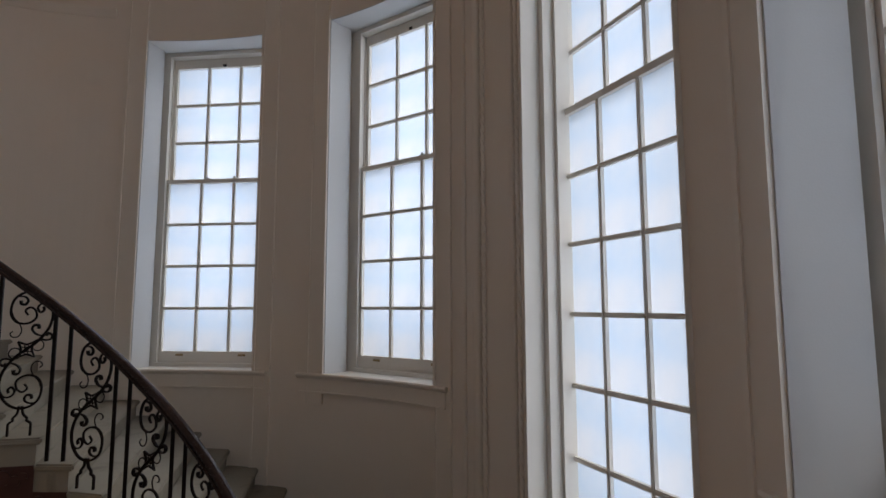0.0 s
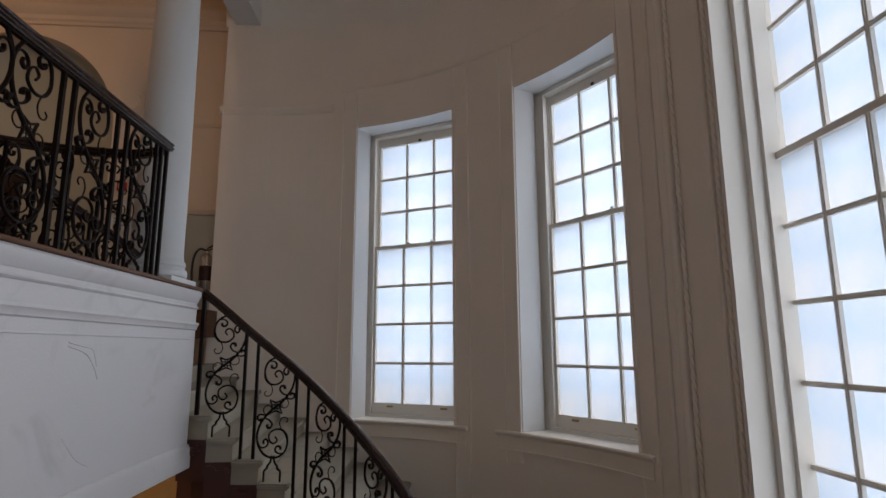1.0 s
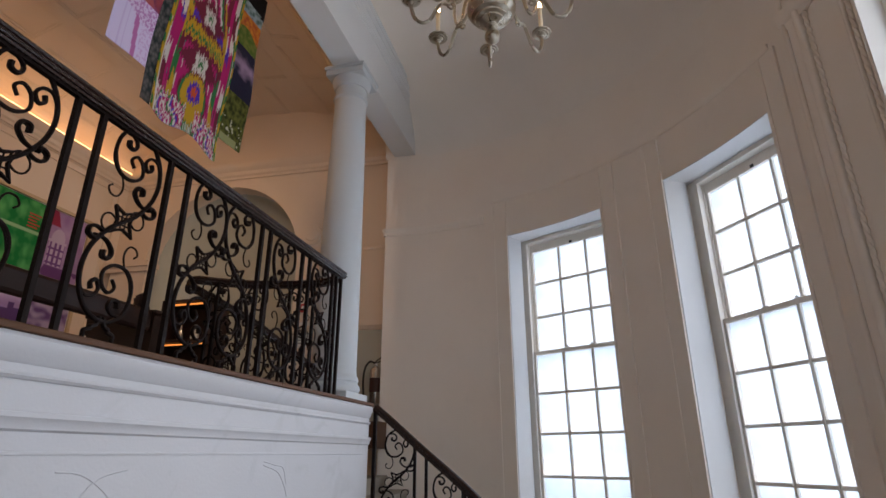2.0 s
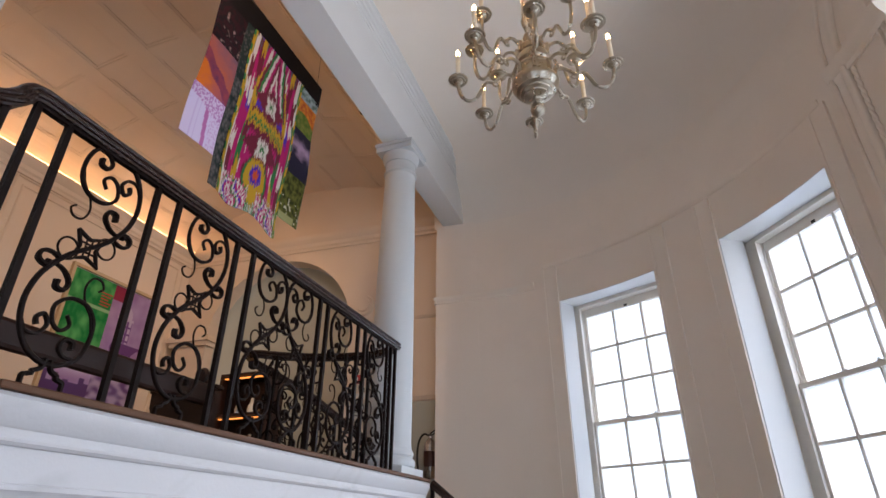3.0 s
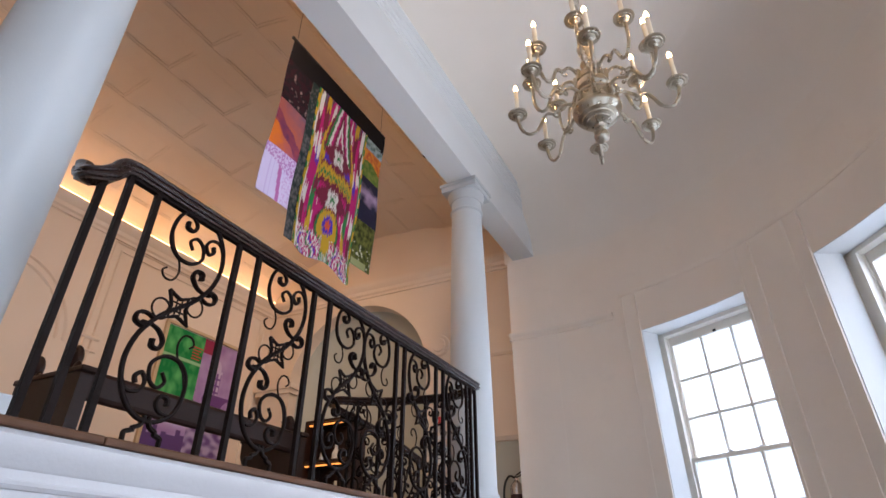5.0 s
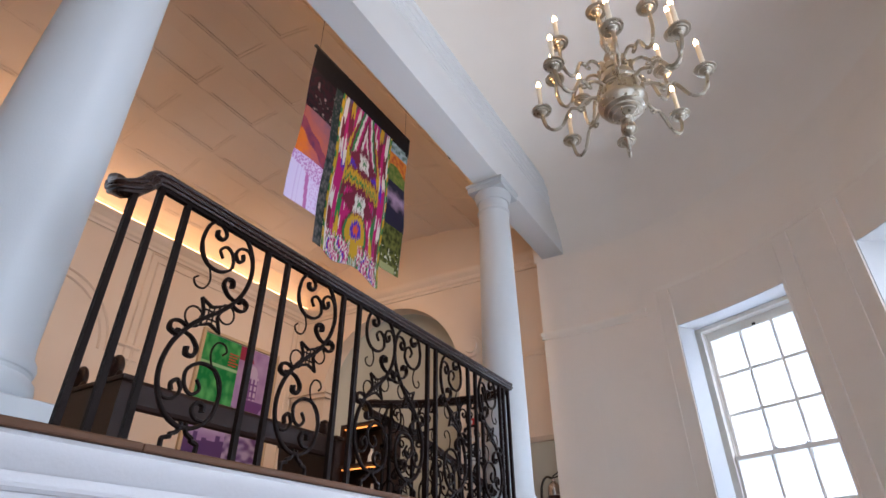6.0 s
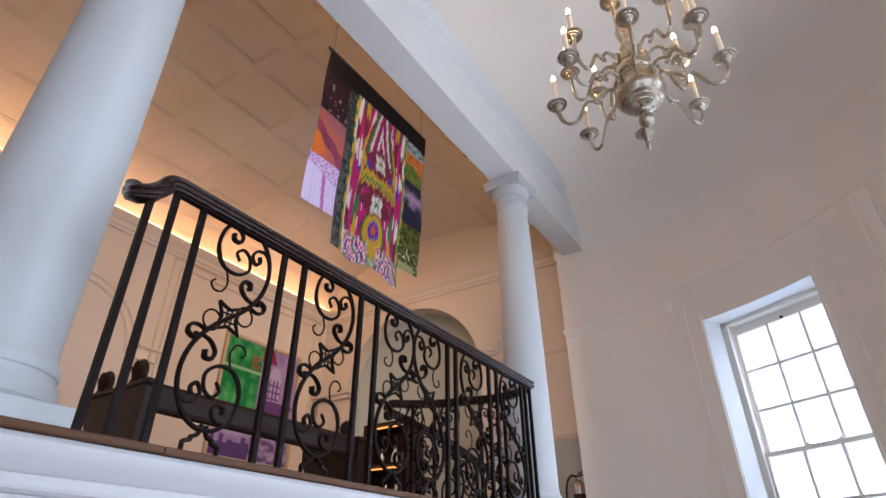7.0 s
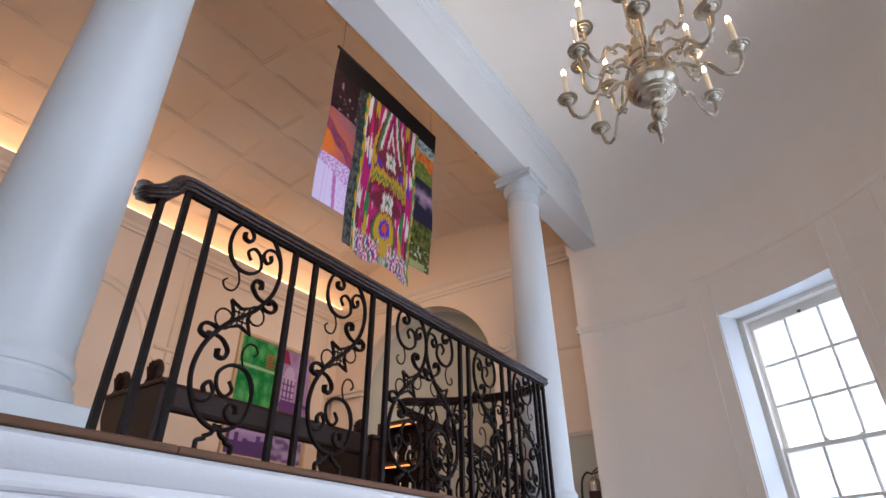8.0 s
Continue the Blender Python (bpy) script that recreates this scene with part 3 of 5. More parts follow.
def motif_meshes(top, foot, mirror=False):
    """The pieces of one S-scroll panel, name and mesh; x along the rail, z up; the scroll runs from foot to top."""
    sx = -1 if mirror else 1
    MID = 0.595
    made = []

    def bar_of(bm, pts, w, h, taper=None):
        sweep(bm, [(sx * (u - 0.5) * SW, 0, foot + (v - 0.19) / 0.81 * (top - foot) if v > 0.19 else v * foot / 0.19) for u, v in pts], w * 0.85, h * 0.85, taper, flat=(0, 1, 0))

    def piece(name, *bars):
        bm = bmesh.new()
        for b in bars:
            bar_of(bm, *b)
        made.append((name, to_mesh(name, bm, IRON, 50)))

    def smooth2(pts, n=4):
        return [(p.x, p.y) for p in smooth_path([(x, y, 0) for x, y in pts], n)]

    def turned(pts):
        return [(1 - x, 2 * MID - y) for x, y in pts]

    loop = smooth2([(0.5, 0.595), (0.65, 0.632), (0.79, 0.68), (0.92, 0.745), (0.98, 0.825), (0.94, 0.903), (0.8, 0.968), (0.6, 1.0), (0.4, 0.995), (0.22, 0.955), (0.15, 0.89), (0.17, 0.825), (0.3, 0.782), (0.5, 0.778), (0.65, 0.815), (0.63, 0.868), (0.52, 0.89), (0.43, 0.865), (0.49, 0.835)], 5)
    curl = smooth2([(0.96, 0.88), (0.87, 0.92), (0.74, 0.918), (0.67, 0.885), (0.73, 0.855), (0.8, 0.872), (0.78, 0.895)])
    crown = smooth2([(0.27, 0.968), (0.4, 0.965), (0.47, 0.94), (0.43, 0.912), (0.34, 0.915), (0.33, 0.938)])
    piece("scroll", *[(f(p), *k) for f in (list, turned) for p, k in ((loop, (0.02, 0.018, (1.2, 0.8))), (curl, (0.018, 0.015, (0.8, 1.3))), (crown, (0.02, 0.015, (0.8, 1.5))))])
    tendril = smooth2([(0.16, 0.865), (0.22, 0.815), (0.33, 0.775), (0.38, 0.725), (0.32, 0.685), (0.21, 0.682), (0.16, 0.705), (0.21, 0.722)])
    leaf_a = smooth2([(0.8, 0.688), (0.68, 0.7), (0.59, 0.732), (0.62, 0.762), (0.71, 0.762), (0.72, 0.738)])
    leaf_b = smooth2([(0.76, 0.67), (0.87, 0.658), (0.97, 0.666), (0.99, 0.694), (0.9, 0.706), (0.87, 0.69)])
    for f in (list, turned):
        piece("tendril", (f(tendril), 0.0085, 0.009))
        for leaf in (leaf_a, leaf_b):
            # rolled acanthus leaf: a fat bar with a thin curled lip
            piece("leaf", (f(leaf), 0.03, 0.017, (0.75, 1.15)), (f(leaf[len(leaf) // 2:]), 0.016, 0.03, (0.6, 1.0)))
    # concave star with a cross in it, between two rings
    tips = [(0.33, 0.648), (0.67, 0.653), (0.67, 0.542), (0.33, 0.537)]
    rim = []
    for i in range(4):
        (x0, y0), (x1, y1) = tips[i], tips[(i + 1) % 4]
        for q in (0.0, 0.25, 0.5, 0.75):
            k = 1 - 0.4 * math.sin(math.pi * q)
            x, y = x0 + (x1 - x0) * q, y0 + (y1 - y0) * q
            rim.append((0.5 + (x - 0.5) * k, MID + (y - MID) * k))
    cross = [([(0.5 + d, 0.562), (0.5 + d, 0.628)], 0.006, 0.008) for d in (0.035, -0.035)] + [([(0.4, MID + d * 0.45), (0.6, MID + d * 0.45)], 0.006, 0.008) for d in (0.035, -0.035)]
    piece("star", (rim + rim[:1], 0.018, 0.015), *cross)
    for d in (-1, 1):
        piece("ring", ([(0.5 + d * 0.22 + 0.12 * math.cos(radians(a)), MID + d * 0.028 + 0.038 * math.sin(radians(a))) for a in range(0, 361, 20)], 0.008, 0.009))
        piece("foot", (smooth2([(0.47 + d * 0.03, 0.205), (0.47 + d * 0.06, 0.15), (0.47 + d * 0.14, 0.122), (0.47 + d * 0.13, 0.105), (0.47 + d * 0.215, 0.085), (0.47 + d * 0.22, 0.05), (0.47 + d * 0.22, 0.0)], 3), 0.022, 0.018))
    return made


SCROLL = motif_meshes(0.95, 0.18)
BALCONY_SCROLL = motif_meshes(0.945, 0.086)
BALCONY_SCROLL_M = motif_meshes(0.945, 0.086, True)
bbm = bmesh.new()
box(bbm, (-0.011, -0.011, 0), (0.011, 0.011, 1.0))
BAR = to_mesh("upright", bbm, IRON)
HALF_SEC = [(0.022, -0.032), (0.024, -0.022), (0.033, -0.02), (0.036, -0.013), (0.033, -0.007), (0.025, -0.004), (0.025, 0.003), (0.031, 0.006), (0.034, 0.013), (0.03, 0.022), (0.017, 0.031), (0.0, 0.034)]
RAIL_SEC = HALF_SEC + [(-x, z) for x, z in HALF_SEC[-2::-1]]


def handrail(name, pts, parent, label="", scale=1.0, material=None):
    bm = bmesh.new()
    pts = [Vector(p) for p in pts]
    rows = []
    for i, p in enumerate(pts):
        d = (pts[min(i + 1, len(pts) - 1)] - pts[max(i - 1, 0)]).normalized()
        s = d.cross(Vector((0, 0, 1))).normalized()
        u = s.cross(d)
        rows.append([bm.verts.new(p + s * x * scale + u * z * scale) for x, z in RAIL_SEC])
    bridge(bm, rows)
    return part(name, bm, material or RAILWOOD, parent, label, smooth=35)


def upright(p, h, parent, thick=1.0):
    return again("upright", BAR, Matrix.Translation(p) @ Matrix.Diagonal((thick, thick, h, 1)), parent)


def scroll(p, ang, parent, w=1.0, h=1.0, mirror=False):
    pieces = SCROLL if parent is srail else BALCONY_SCROLL_M if mirror else BALCONY_SCROLL
    m = Matrix.Translation(p) @ Matrix.Rotation(ang, 4, "Z") @ Matrix.Diagonal((w, 1, h, 1))
    main = again("scroll", pieces[0][1], m, parent)
    for name, me in pieces[1:]:
        again(name, me, Matrix.Identity(4), main)
    return main


srail = empty("stair_railing", (0, 0, 0), "black wrought iron stair railing with dark wooden handrail", "railing")
# balcony railing
RX, RT = -1.92, 2.955
railing = empty("balcony_railing", (0, 0, 0), "black wrought iron scroll railing with dark wooden handrail", "railing")
swan = smooth_path([(-2.075, 0.597, 2.955), (-2.045, 0.587, 2.915), (-1.99, 0.572, 2.872), (-1.94, 0.57, 2.853), (RX, 0.6, 2.865), (RX, 0.635, 2.905), (RX, 0.66, 2.943), (RX, 0.7, RT)], 6)
handrail("handrail", swan + [Vector((RX, y, RT)) for y in (0.9, 1.6, 2.4, 3.2, 3.79)], railing, "dark moulded wooden handrail")
boxmesh("under_rail", (RX - 0.012, 0.7, RT - 0.045), (RX + 0.012, 3.74, RT - 0.03), IRON, railing)
upright((RX, 0.605, 2.0), 0.86, railing)
for y in (0.695, 0.815, 1.246, 1.37, 1.776, 1.908, 2.592, 2.687, 3.11, 3.218, 3.6, 3.67, 3.752):
    upright((RX, y, 2.0), 0.93, railing)
for y, mi in ((1.025, False), (1.572, False), (2.093, False), (2.395, True), (2.9, True), (3.42, True)):
    scroll((RX, y, 2.0), radians(90), railing, 0.89, 1.0, mi)
# return of the railing over the stair head, and the upper flight's rail behind
back = empty("stair_head_railing", (0, 0, 0), "black iron railing round the stair head with wooden handrail", "railing")
hp = [(-1.95, 3.78, 2.93), (-2.23, 3.87, 2.93), (-2.7, 3.76, 2.93), (-2.95, 3.62, 2.93), (-3.09, 3.52, 2.93), (-3.17, 3.55, 2.91)]
handrail("handrail", smooth_path(hp, 5), back)
slope = [(-3.17, 3.6, 2.89), (-3.1, 3.74, 2.84), (-2.96, 4.16, 2.72), (-2.85, 4.5, 2.58), (-2.72, 4.83, 2.42), (-2.56, 5.18, 2.2)]
handrail("sloping_handrail", smooth_path(slope, 5), back)
for t in range(1, 6):
    p = Vector(hp[0]).lerp(Vector(hp[4]), t / 6)
    upright((p.x, p.y, 1.99), 0.92, back)
for t in (0.25, 0.55, 0.82):
    p = Vector(hp[0]).lerp(Vector(hp[4]), t)
    scroll((p.x, p.y, 2.0), radians(170), back, 0.75, 0.95)
for q in slope[1:]:
    upright((q[0], q[1], q[2] - 0.92), 0.9, back)
for q0, q1 in zip(slope[1:], slope[2:]):
    p = (Vector(q0) + Vector(q1)) / 2
    scroll((p.x, p.y, p.z - 0.95), math.atan2(q1[1] - q0[1], q1[0] - q0[0]), back, 0.75, 0.95)

# railing of the curved flight
RH = 0.97
OFF = 0.05


def rail_pt(k, z):
    p, q = inner(k), outer(k)
    o = (q - p).normalized() * OFF
    return Vector((p.x + o.x, p.y + o.y, z))


handrail("handrail", [rail_pt(i * 0.4, tread_z(i * 0.4) + RH) for i in range(0, 38)], srail, "dark moulded wooden handrail")
upright(rail_pt(0.02, tread_z(0)), RH - 0.02, srail, 1.3)
for k in range(1, 15):
    d = rail_pt(k + 0.3, 0) - rail_pt(k - 0.3, 0)
    ang = math.atan2(d.y, d.x)
    if k % 2 == 0:
        for e in (-0.24, 0.24):
            upright(rail_pt(k + e, tread_z(k)), RH - e * RISE - 0.03, srail)
    else:
        scroll(rail_pt(k, tread_z(k)), ang, srail, 0.84, 1.0)

# ---- ground below and the stand for the viewer ----
boxmesh("floor", (WALL_L, WALL_N, LOW - 0.2), (3.2, WALL_F, LOW), STONE, kind="structure")
boxmesh("floor_half_landing", (-1.2, -1.4, -0.2), (1.0, 0.7, 0.0), OAK, kind="structure")
boxmesh("wall_under_landing", (-4.6, WALL_N, LOW), (-4.4, WALL_F, 1.66), HALL, kind="structure")
lampd = bpy.data.lights.new("lower_hall_lamp", "AREA")
lampd.shape, lampd.size, lampd.size_y, lampd.energy, lampd.color = "RECTANGLE", 0.6, 2.0, 110, (1.0, 0.55, 0.16)
lamp_low = new("lower_hall_lamp", lampd)
lamp_low.matrix_world = look((-3.4, 4.6, 1.6), (-3.4, 4.6, 0))

# ---- hall ----
VC, VW, RISE_V = -5.5, 2.6, 1.03


def vault(x):
    return SPRING + RISE_V * math.sqrt(max(0.0, 1 - ((x - VC) / VW) ** 2))


bm = bmesh.new()
box(bm, (WALL_L - 0.2, WALL_N, LOW), (WALL_L, WALL_F, SPRING + 0.4))
part("wall_hall_side", bm, HALL, kind="structure", label="cream painted hall wall")
# far wall with an arched recess
NX, NR, NZ = -6.01, 1.457, 4.64
bm = bmesh.new()
for x0, x1 in ((WALL_L - 0.2, NX - NR), (NX + NR, BEAM_A + 0.6)):
    box(bm, (x0, WALL_F, LOW), (x1, WALL_F + 0.3, 8.2))
for i in range(24):
    a0, a1 = math.pi * i / 24, math.pi * (i + 1) / 24
    rows = [[bm.verts.new((NX + NR * math.cos(a), y, z)) for y, z in ((WALL_F, NZ + NR * math.sin(a)), (WALL_F + 0.3, NZ + NR * math.sin(a)), (WALL_F + 0.3, 8.2), (WALL_F, 8.2))] for a in (a0, a1)]
    bridge(bm, rows)
END_WALL = [part("wall_hall_far", bm, HALL, kind="structure", label="cream end wall with a tall arched recess")]
# half-round niche behind it
bm = bmesh.new()
rows = []
for i in range(17):
    a = math.pi * i / 16
    rows.append([bm.verts.new((NX + NR * math.cos(a), WALL_F + 0.3 + 0.5 * math.sin(a), z)) for z in (LOW, NZ)] + [bm.verts.new((NX + NR * math.cos(a) * math.cos(b), WALL_F + 0.3 + 0.5 * math.sin(a) * math.cos(b), NZ + NR * math.sin(b))) for b in [math.pi / 2 * q / 10 for q in range(1, 11)]])
bridge(bm, rows, closed=False)
END_WALL.append(part("wall_niche", bm, SAGE, kind="structure", smooth=50))
boxmesh("wall_hall_near", (WALL_L - 0.2, WALL_N - 0.2, LOW), (3.2, WALL_N, 8.2), HALL, kind="structure")

# coffered vault: a grid of broad flat ribs round sunk panels, run round an elliptical arc
def arc_at(q):
    """Point (x, z) and outward normal of the vault at the share q of its arc from the beam side."""
    i = min(max(np.searchsorted(ARC_S, q * ARC_S[-1]), 1), len(ARC_S) - 1)
    t = ARC_T[i - 1] + (ARC_T[i] - ARC_T[i - 1]) * (q * ARC_S[-1] - ARC_S[i - 1]) / (ARC_S[i] - ARC_S[i - 1])
    n = Vector((math.cos(t) / VW, 0, math.sin(t) / RISE_V)).normalized()
    return Vector((VC + VW * math.cos(t), 0, SPRING + RISE_V * math.sin(t))), n


ARC_T = np.linspace(0, math.pi, 400)
ARC_P = np.stack([VW * np.cos(ARC_T), RISE_V * np.sin(ARC_T)])
ARC_S = np.concatenate([[0], np.cumsum(np.hypot(*np.diff(ARC_P, axis=1)))])


def arc_share(x):
    return float(np.interp(math.acos((x - VC) / VW), ARC_T, ARC_S) / ARC_S[-1])


def vault_strip(bm, q0, q1, y0, y1, lo, hi, n):
    """A curved slab of the vault between two shares of the arc, lo to hi metres above the ribs' face."""
    rows = []
    for i in range(n + 1):
        p, nn = arc_at(q0 + (q1 - q0) * i / n)
        a, b = p + nn * lo, p + nn * hi
        rows.append([bm.verts.new((c.x, y, c.z)) for c, y in ((a, y0), (a, y1), (b, y1), (b, y0))])
    bridge(bm, rows)


COFFER_Y, COFFER_DY, COFFER_LEN, SUNK = 1.87, 0.985, 0.78, 0.022
LEFTS = [arc_share(x) for x in (-3.46, -4.18, -4.98, -5.8, -6.66, -7.38, -7.9)]
WIDE = 0.092
bm = bmesh.new()
vault_strip(bm, 0, 1, WALL_N, WALL_F + 0.1, SUNK, SUNK + 0.15, 60)
edges = [0.0] + [e for l in LEFTS for e in (l - WIDE, l)] + [1.0]
for q0, q1 in zip(edges[0::2], edges[1::2]):
    if q1 > q0 + 0.004:
        vault_strip(bm, q0, q1, WALL_N, WALL_F + 0.1, 0.0, SUNK + 0.01, 6)
ys = [WALL_N] + [e for k in range(-4, 7) for e in (COFFER_Y + k * COFFER_DY, COFFER_Y + k * COFFER_DY + COFFER_LEN) if WALL_N < e < WALL_F - 0.15] + [WALL_F + 0.1]
for l in LEFTS:
    for y0, y1 in zip(ys[0::2], ys[1::2]):
        vault_strip(bm, l - WIDE - 0.001, l + 0.001, y0, y1, 0.003, SUNK + 0.01, 4)
    # stepped and beaded mouldings inside each sunk panel
    for y0, y1 in zip(ys[1::2], ys[2::2]):
        for q0, q1 in ((l - 0.0065, l + 0.001), (l - WIDE - 0.001, l - WIDE + 0.0065)):
            vault_strip(bm, q0, q1, y0 - 0.002, y1 + 0.002, 0.01, SUNK + 0.008, 1)
            for i in range(int((y1 - y0) / 0.04)):
                ya = y0 + 0.01 + i * 0.04
                vault_strip(bm, q0 + 0.0012, q1 - 0.0012, ya, ya + 0.022, 0.005, 0.012, 1)
        for ya in (y0 - 0.002, y1 - 0.035):
            vault_strip(bm, l - WIDE + 0.006, l - 0.006, ya, ya + 0.037, 0.013, SUNK + 0.006, 3)
part("ceiling_vault", bm, HALL, kind="structure", label="coffered barrel vault")

# cornice with the lit cove on both sides and the end
CORN = [(0.0, 6.22), (0.03, 6.23), (0.035, 6.27), (0.06, 6.3), (0.065, 6.36), (0.1, 6.4), (0.13, 6.44), (0.14, 6.5), (0.0, 6.5)]
for nm, p, q, side in (("trim_cornice_side", (WALL_L, WALL_N, 0), (WALL_L, WALL_F, 0), (1, 0, 0)), ("trim_cornice_far", (WALL_L, WALL_F, 0), (BEAM_A + 0.5, WALL_F, 0), (0, -1, 0)), ("trim_cornice_beam", (BEAM_A, WALL_N, 0), (BEAM_A, 7.0, 0), (-1, 0, 0))):
    bm = bmesh.new()
    line_profile(bm, p, q, side, [(-0.05, CORN[0][1])] + CORN[1:-1] + [(-0.05, 6.5)])
    cornice = part(nm, bm, HALL, kind="structure", smooth=30)
    if nm == "trim_cornice_far":
        END_WALL.append(cornice)
for x, s in ((WALL_L, 1), (BEAM_A, -1)):
    led = empty("cove_light", (x, 2.4, 6.5), "warm white linear cove light along the cornice", "light", "cove lights")
    bm = bmesh.new()
    a, b = sorted((s * 0.075, s * 0.115))
    box(bm, (a, WALL_N - 2.4, 0.0), (b, 4.98 if s > 0 else 4.5, 0.024))
    part("tube", bm, LED, led)
    ld = bpy.data.lights.new("cove_lamp", "AREA")
    ld.shape, ld.size, ld.size_y, ld.energy, ld.color = "RECTANGLE", 0.1, 9.0, STRIP_W if s > 0 else STRIP_W * 0.8, WARM
    lo = new("cove_lamp", ld)
    lo.matrix_world = Matrix.Translation((x + s * 0.2, 2.4, 6.58)) @ Matrix.Rotation(radians(-146 * s), 4, "Y")

# only the first is a known fitting; the other two are added hall fill
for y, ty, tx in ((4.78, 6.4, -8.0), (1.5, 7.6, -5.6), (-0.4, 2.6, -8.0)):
    sp_l = empty("spotlight", (-2.99, y, 6.56), "small brushed steel cornice spotlight, two of the three added as hall fill", "spotlight", "hall spotlights")
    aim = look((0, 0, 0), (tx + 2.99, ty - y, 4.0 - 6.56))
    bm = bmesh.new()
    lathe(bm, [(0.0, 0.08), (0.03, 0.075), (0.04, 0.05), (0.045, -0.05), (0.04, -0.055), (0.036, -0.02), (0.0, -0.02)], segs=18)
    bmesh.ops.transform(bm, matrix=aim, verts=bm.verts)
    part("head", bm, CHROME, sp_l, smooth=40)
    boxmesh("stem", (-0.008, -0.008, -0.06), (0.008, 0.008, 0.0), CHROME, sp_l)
    ld = bpy.data.lights.new("spot_fill_lamp", "SPOT")
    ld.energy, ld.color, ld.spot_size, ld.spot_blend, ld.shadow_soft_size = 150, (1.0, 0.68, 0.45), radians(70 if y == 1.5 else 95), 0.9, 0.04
    lo = new("spot_fill_lamp", ld)
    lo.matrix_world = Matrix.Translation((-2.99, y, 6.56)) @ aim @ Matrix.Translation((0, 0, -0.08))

# wall mouldings of the hall
def hall_line(z, h, out, name, x0=WALL_L, x1=BEAM_A + 0.5):
    bm = bmesh.new()
    line_profile(bm, (x0, WALL_F, 0), (x1, WALL_F, 0), (0, -1, 0), [(-0.02, z), (out * 0.5, z), (out, z + h * 0.6), (out, z + h), (-0.02, z + h)])
    END_WALL.append(part(name, bm, HALL, kind="structure"))


hall_line(4.70, 0.08, 0.03, "trim_picture_rail", NX + NR + 0.1)
hall_line(3.385, 0.10, 0.06, "trim_dado", NX + NR + 0.1)
END_WALL.append(boxmesh("trim_dado_panel", (-3.75, WALL_F - 0.006, 2.0), (BEAM_A + 0.4, WALL_F + 0.01, 3.375), SAGE, kind="structure"))
# blind arch and panel mouldings on the side wall
bm = bmesh.new()
for rr in (0.86, 0.97):
    pts = [(WALL_L + 0.01, 2.75 + rr * math.cos(radians(a)), 4.46 + rr * math.sin(radians(a))) for a in range(180, -1, -5)]
    sweep(bm, pts, 0.04, 0.03)
for y0, y1 in ((-1.0, 1.7), (3.78, 4.2)):
    sweep(bm, [(WALL_L + 0.01, y0, 4.63), (WALL_L + 0.01, y1, 4.63)], 0.05, 0.05)
    sweep(bm, [(WALL_L + 0.01, y0, 4.44), (WALL_L + 0.01, y1, 4.44)], 0.03, 0.03)
part("trim_blind_arch", bm, HALL, kind="structure")
bm = bmesh.new()
for y0, y1, z0, z1 in ((3.98, 7.3, 2.5, 6.2), (4.1, 7.18, 2.6, 6.08)):
    sweep(bm, [(WALL_L + 0.01, y0, z0), (WALL_L + 0.01, y0, z1), (WALL_L + 0.01, y1, z1), (WALL_L + 0.01, y1, z0)], 0.04, 0.03)
sweep(bm, [(WALL_L + 0.01, -1.5, 2.75), (WALL_L + 0.01, 4.3, 2.75)], 0.05, 0.04)
part("trim_side_panel", bm, HALL, kind="structure")
boxmesh("baseboard", (WALL_L, WALL_N, 2.0), (WALL_L + 0.03, WALL_F, 2.3), BENCHWOOD, kind="structure")
# pilaster with a moulded cap beside the niche
pil = empty("wall_pilaster", (-7.6, WALL_F - 0.08, 2.0), "cream wall pier with a moulded cap", "pilaster", kind="structure")
boxmesh("shaft", (-0.35, -0.1, 0), (0.35, 0.1, 2.55), HALL, pil)
bm = bmesh.new()
box(bm, (-0.4, -0.15, 2.55), (0.4, 0.1, 2.63))
box(bm, (-0.44, -0.19, 2.63), (0.44, 0.1, 2.72))
part("cap", bm, HALL, pil)


# ---- pictures and the hanging ----
MAG, YEL, WHT, MAR, GRN, BLU, TEA = (0.3, 0.01, 0.095), (0.36, 0.21, 0.015), (0.47, 0.42, 0.39), (0.11, 0.012, 0.028), (0.02, 0.12, 0.035), (0.06, 0.02, 0.26), (0.02, 0.13, 0.15)
THREAD = [(random.uniform(-1, 1), random.random()) for k in range(400)]


def noise1(*p, depth=1):
    v = noise.noise(Vector(p))
    return v if depth == 1 else v + 0.5 * noise.noise(Vector(p) * 2.1)


def mixed(a, b, f):
    f = min(1.0, max(0.0, f))
    return tuple(x + (y - x) * f for x, y in zip(a, b))


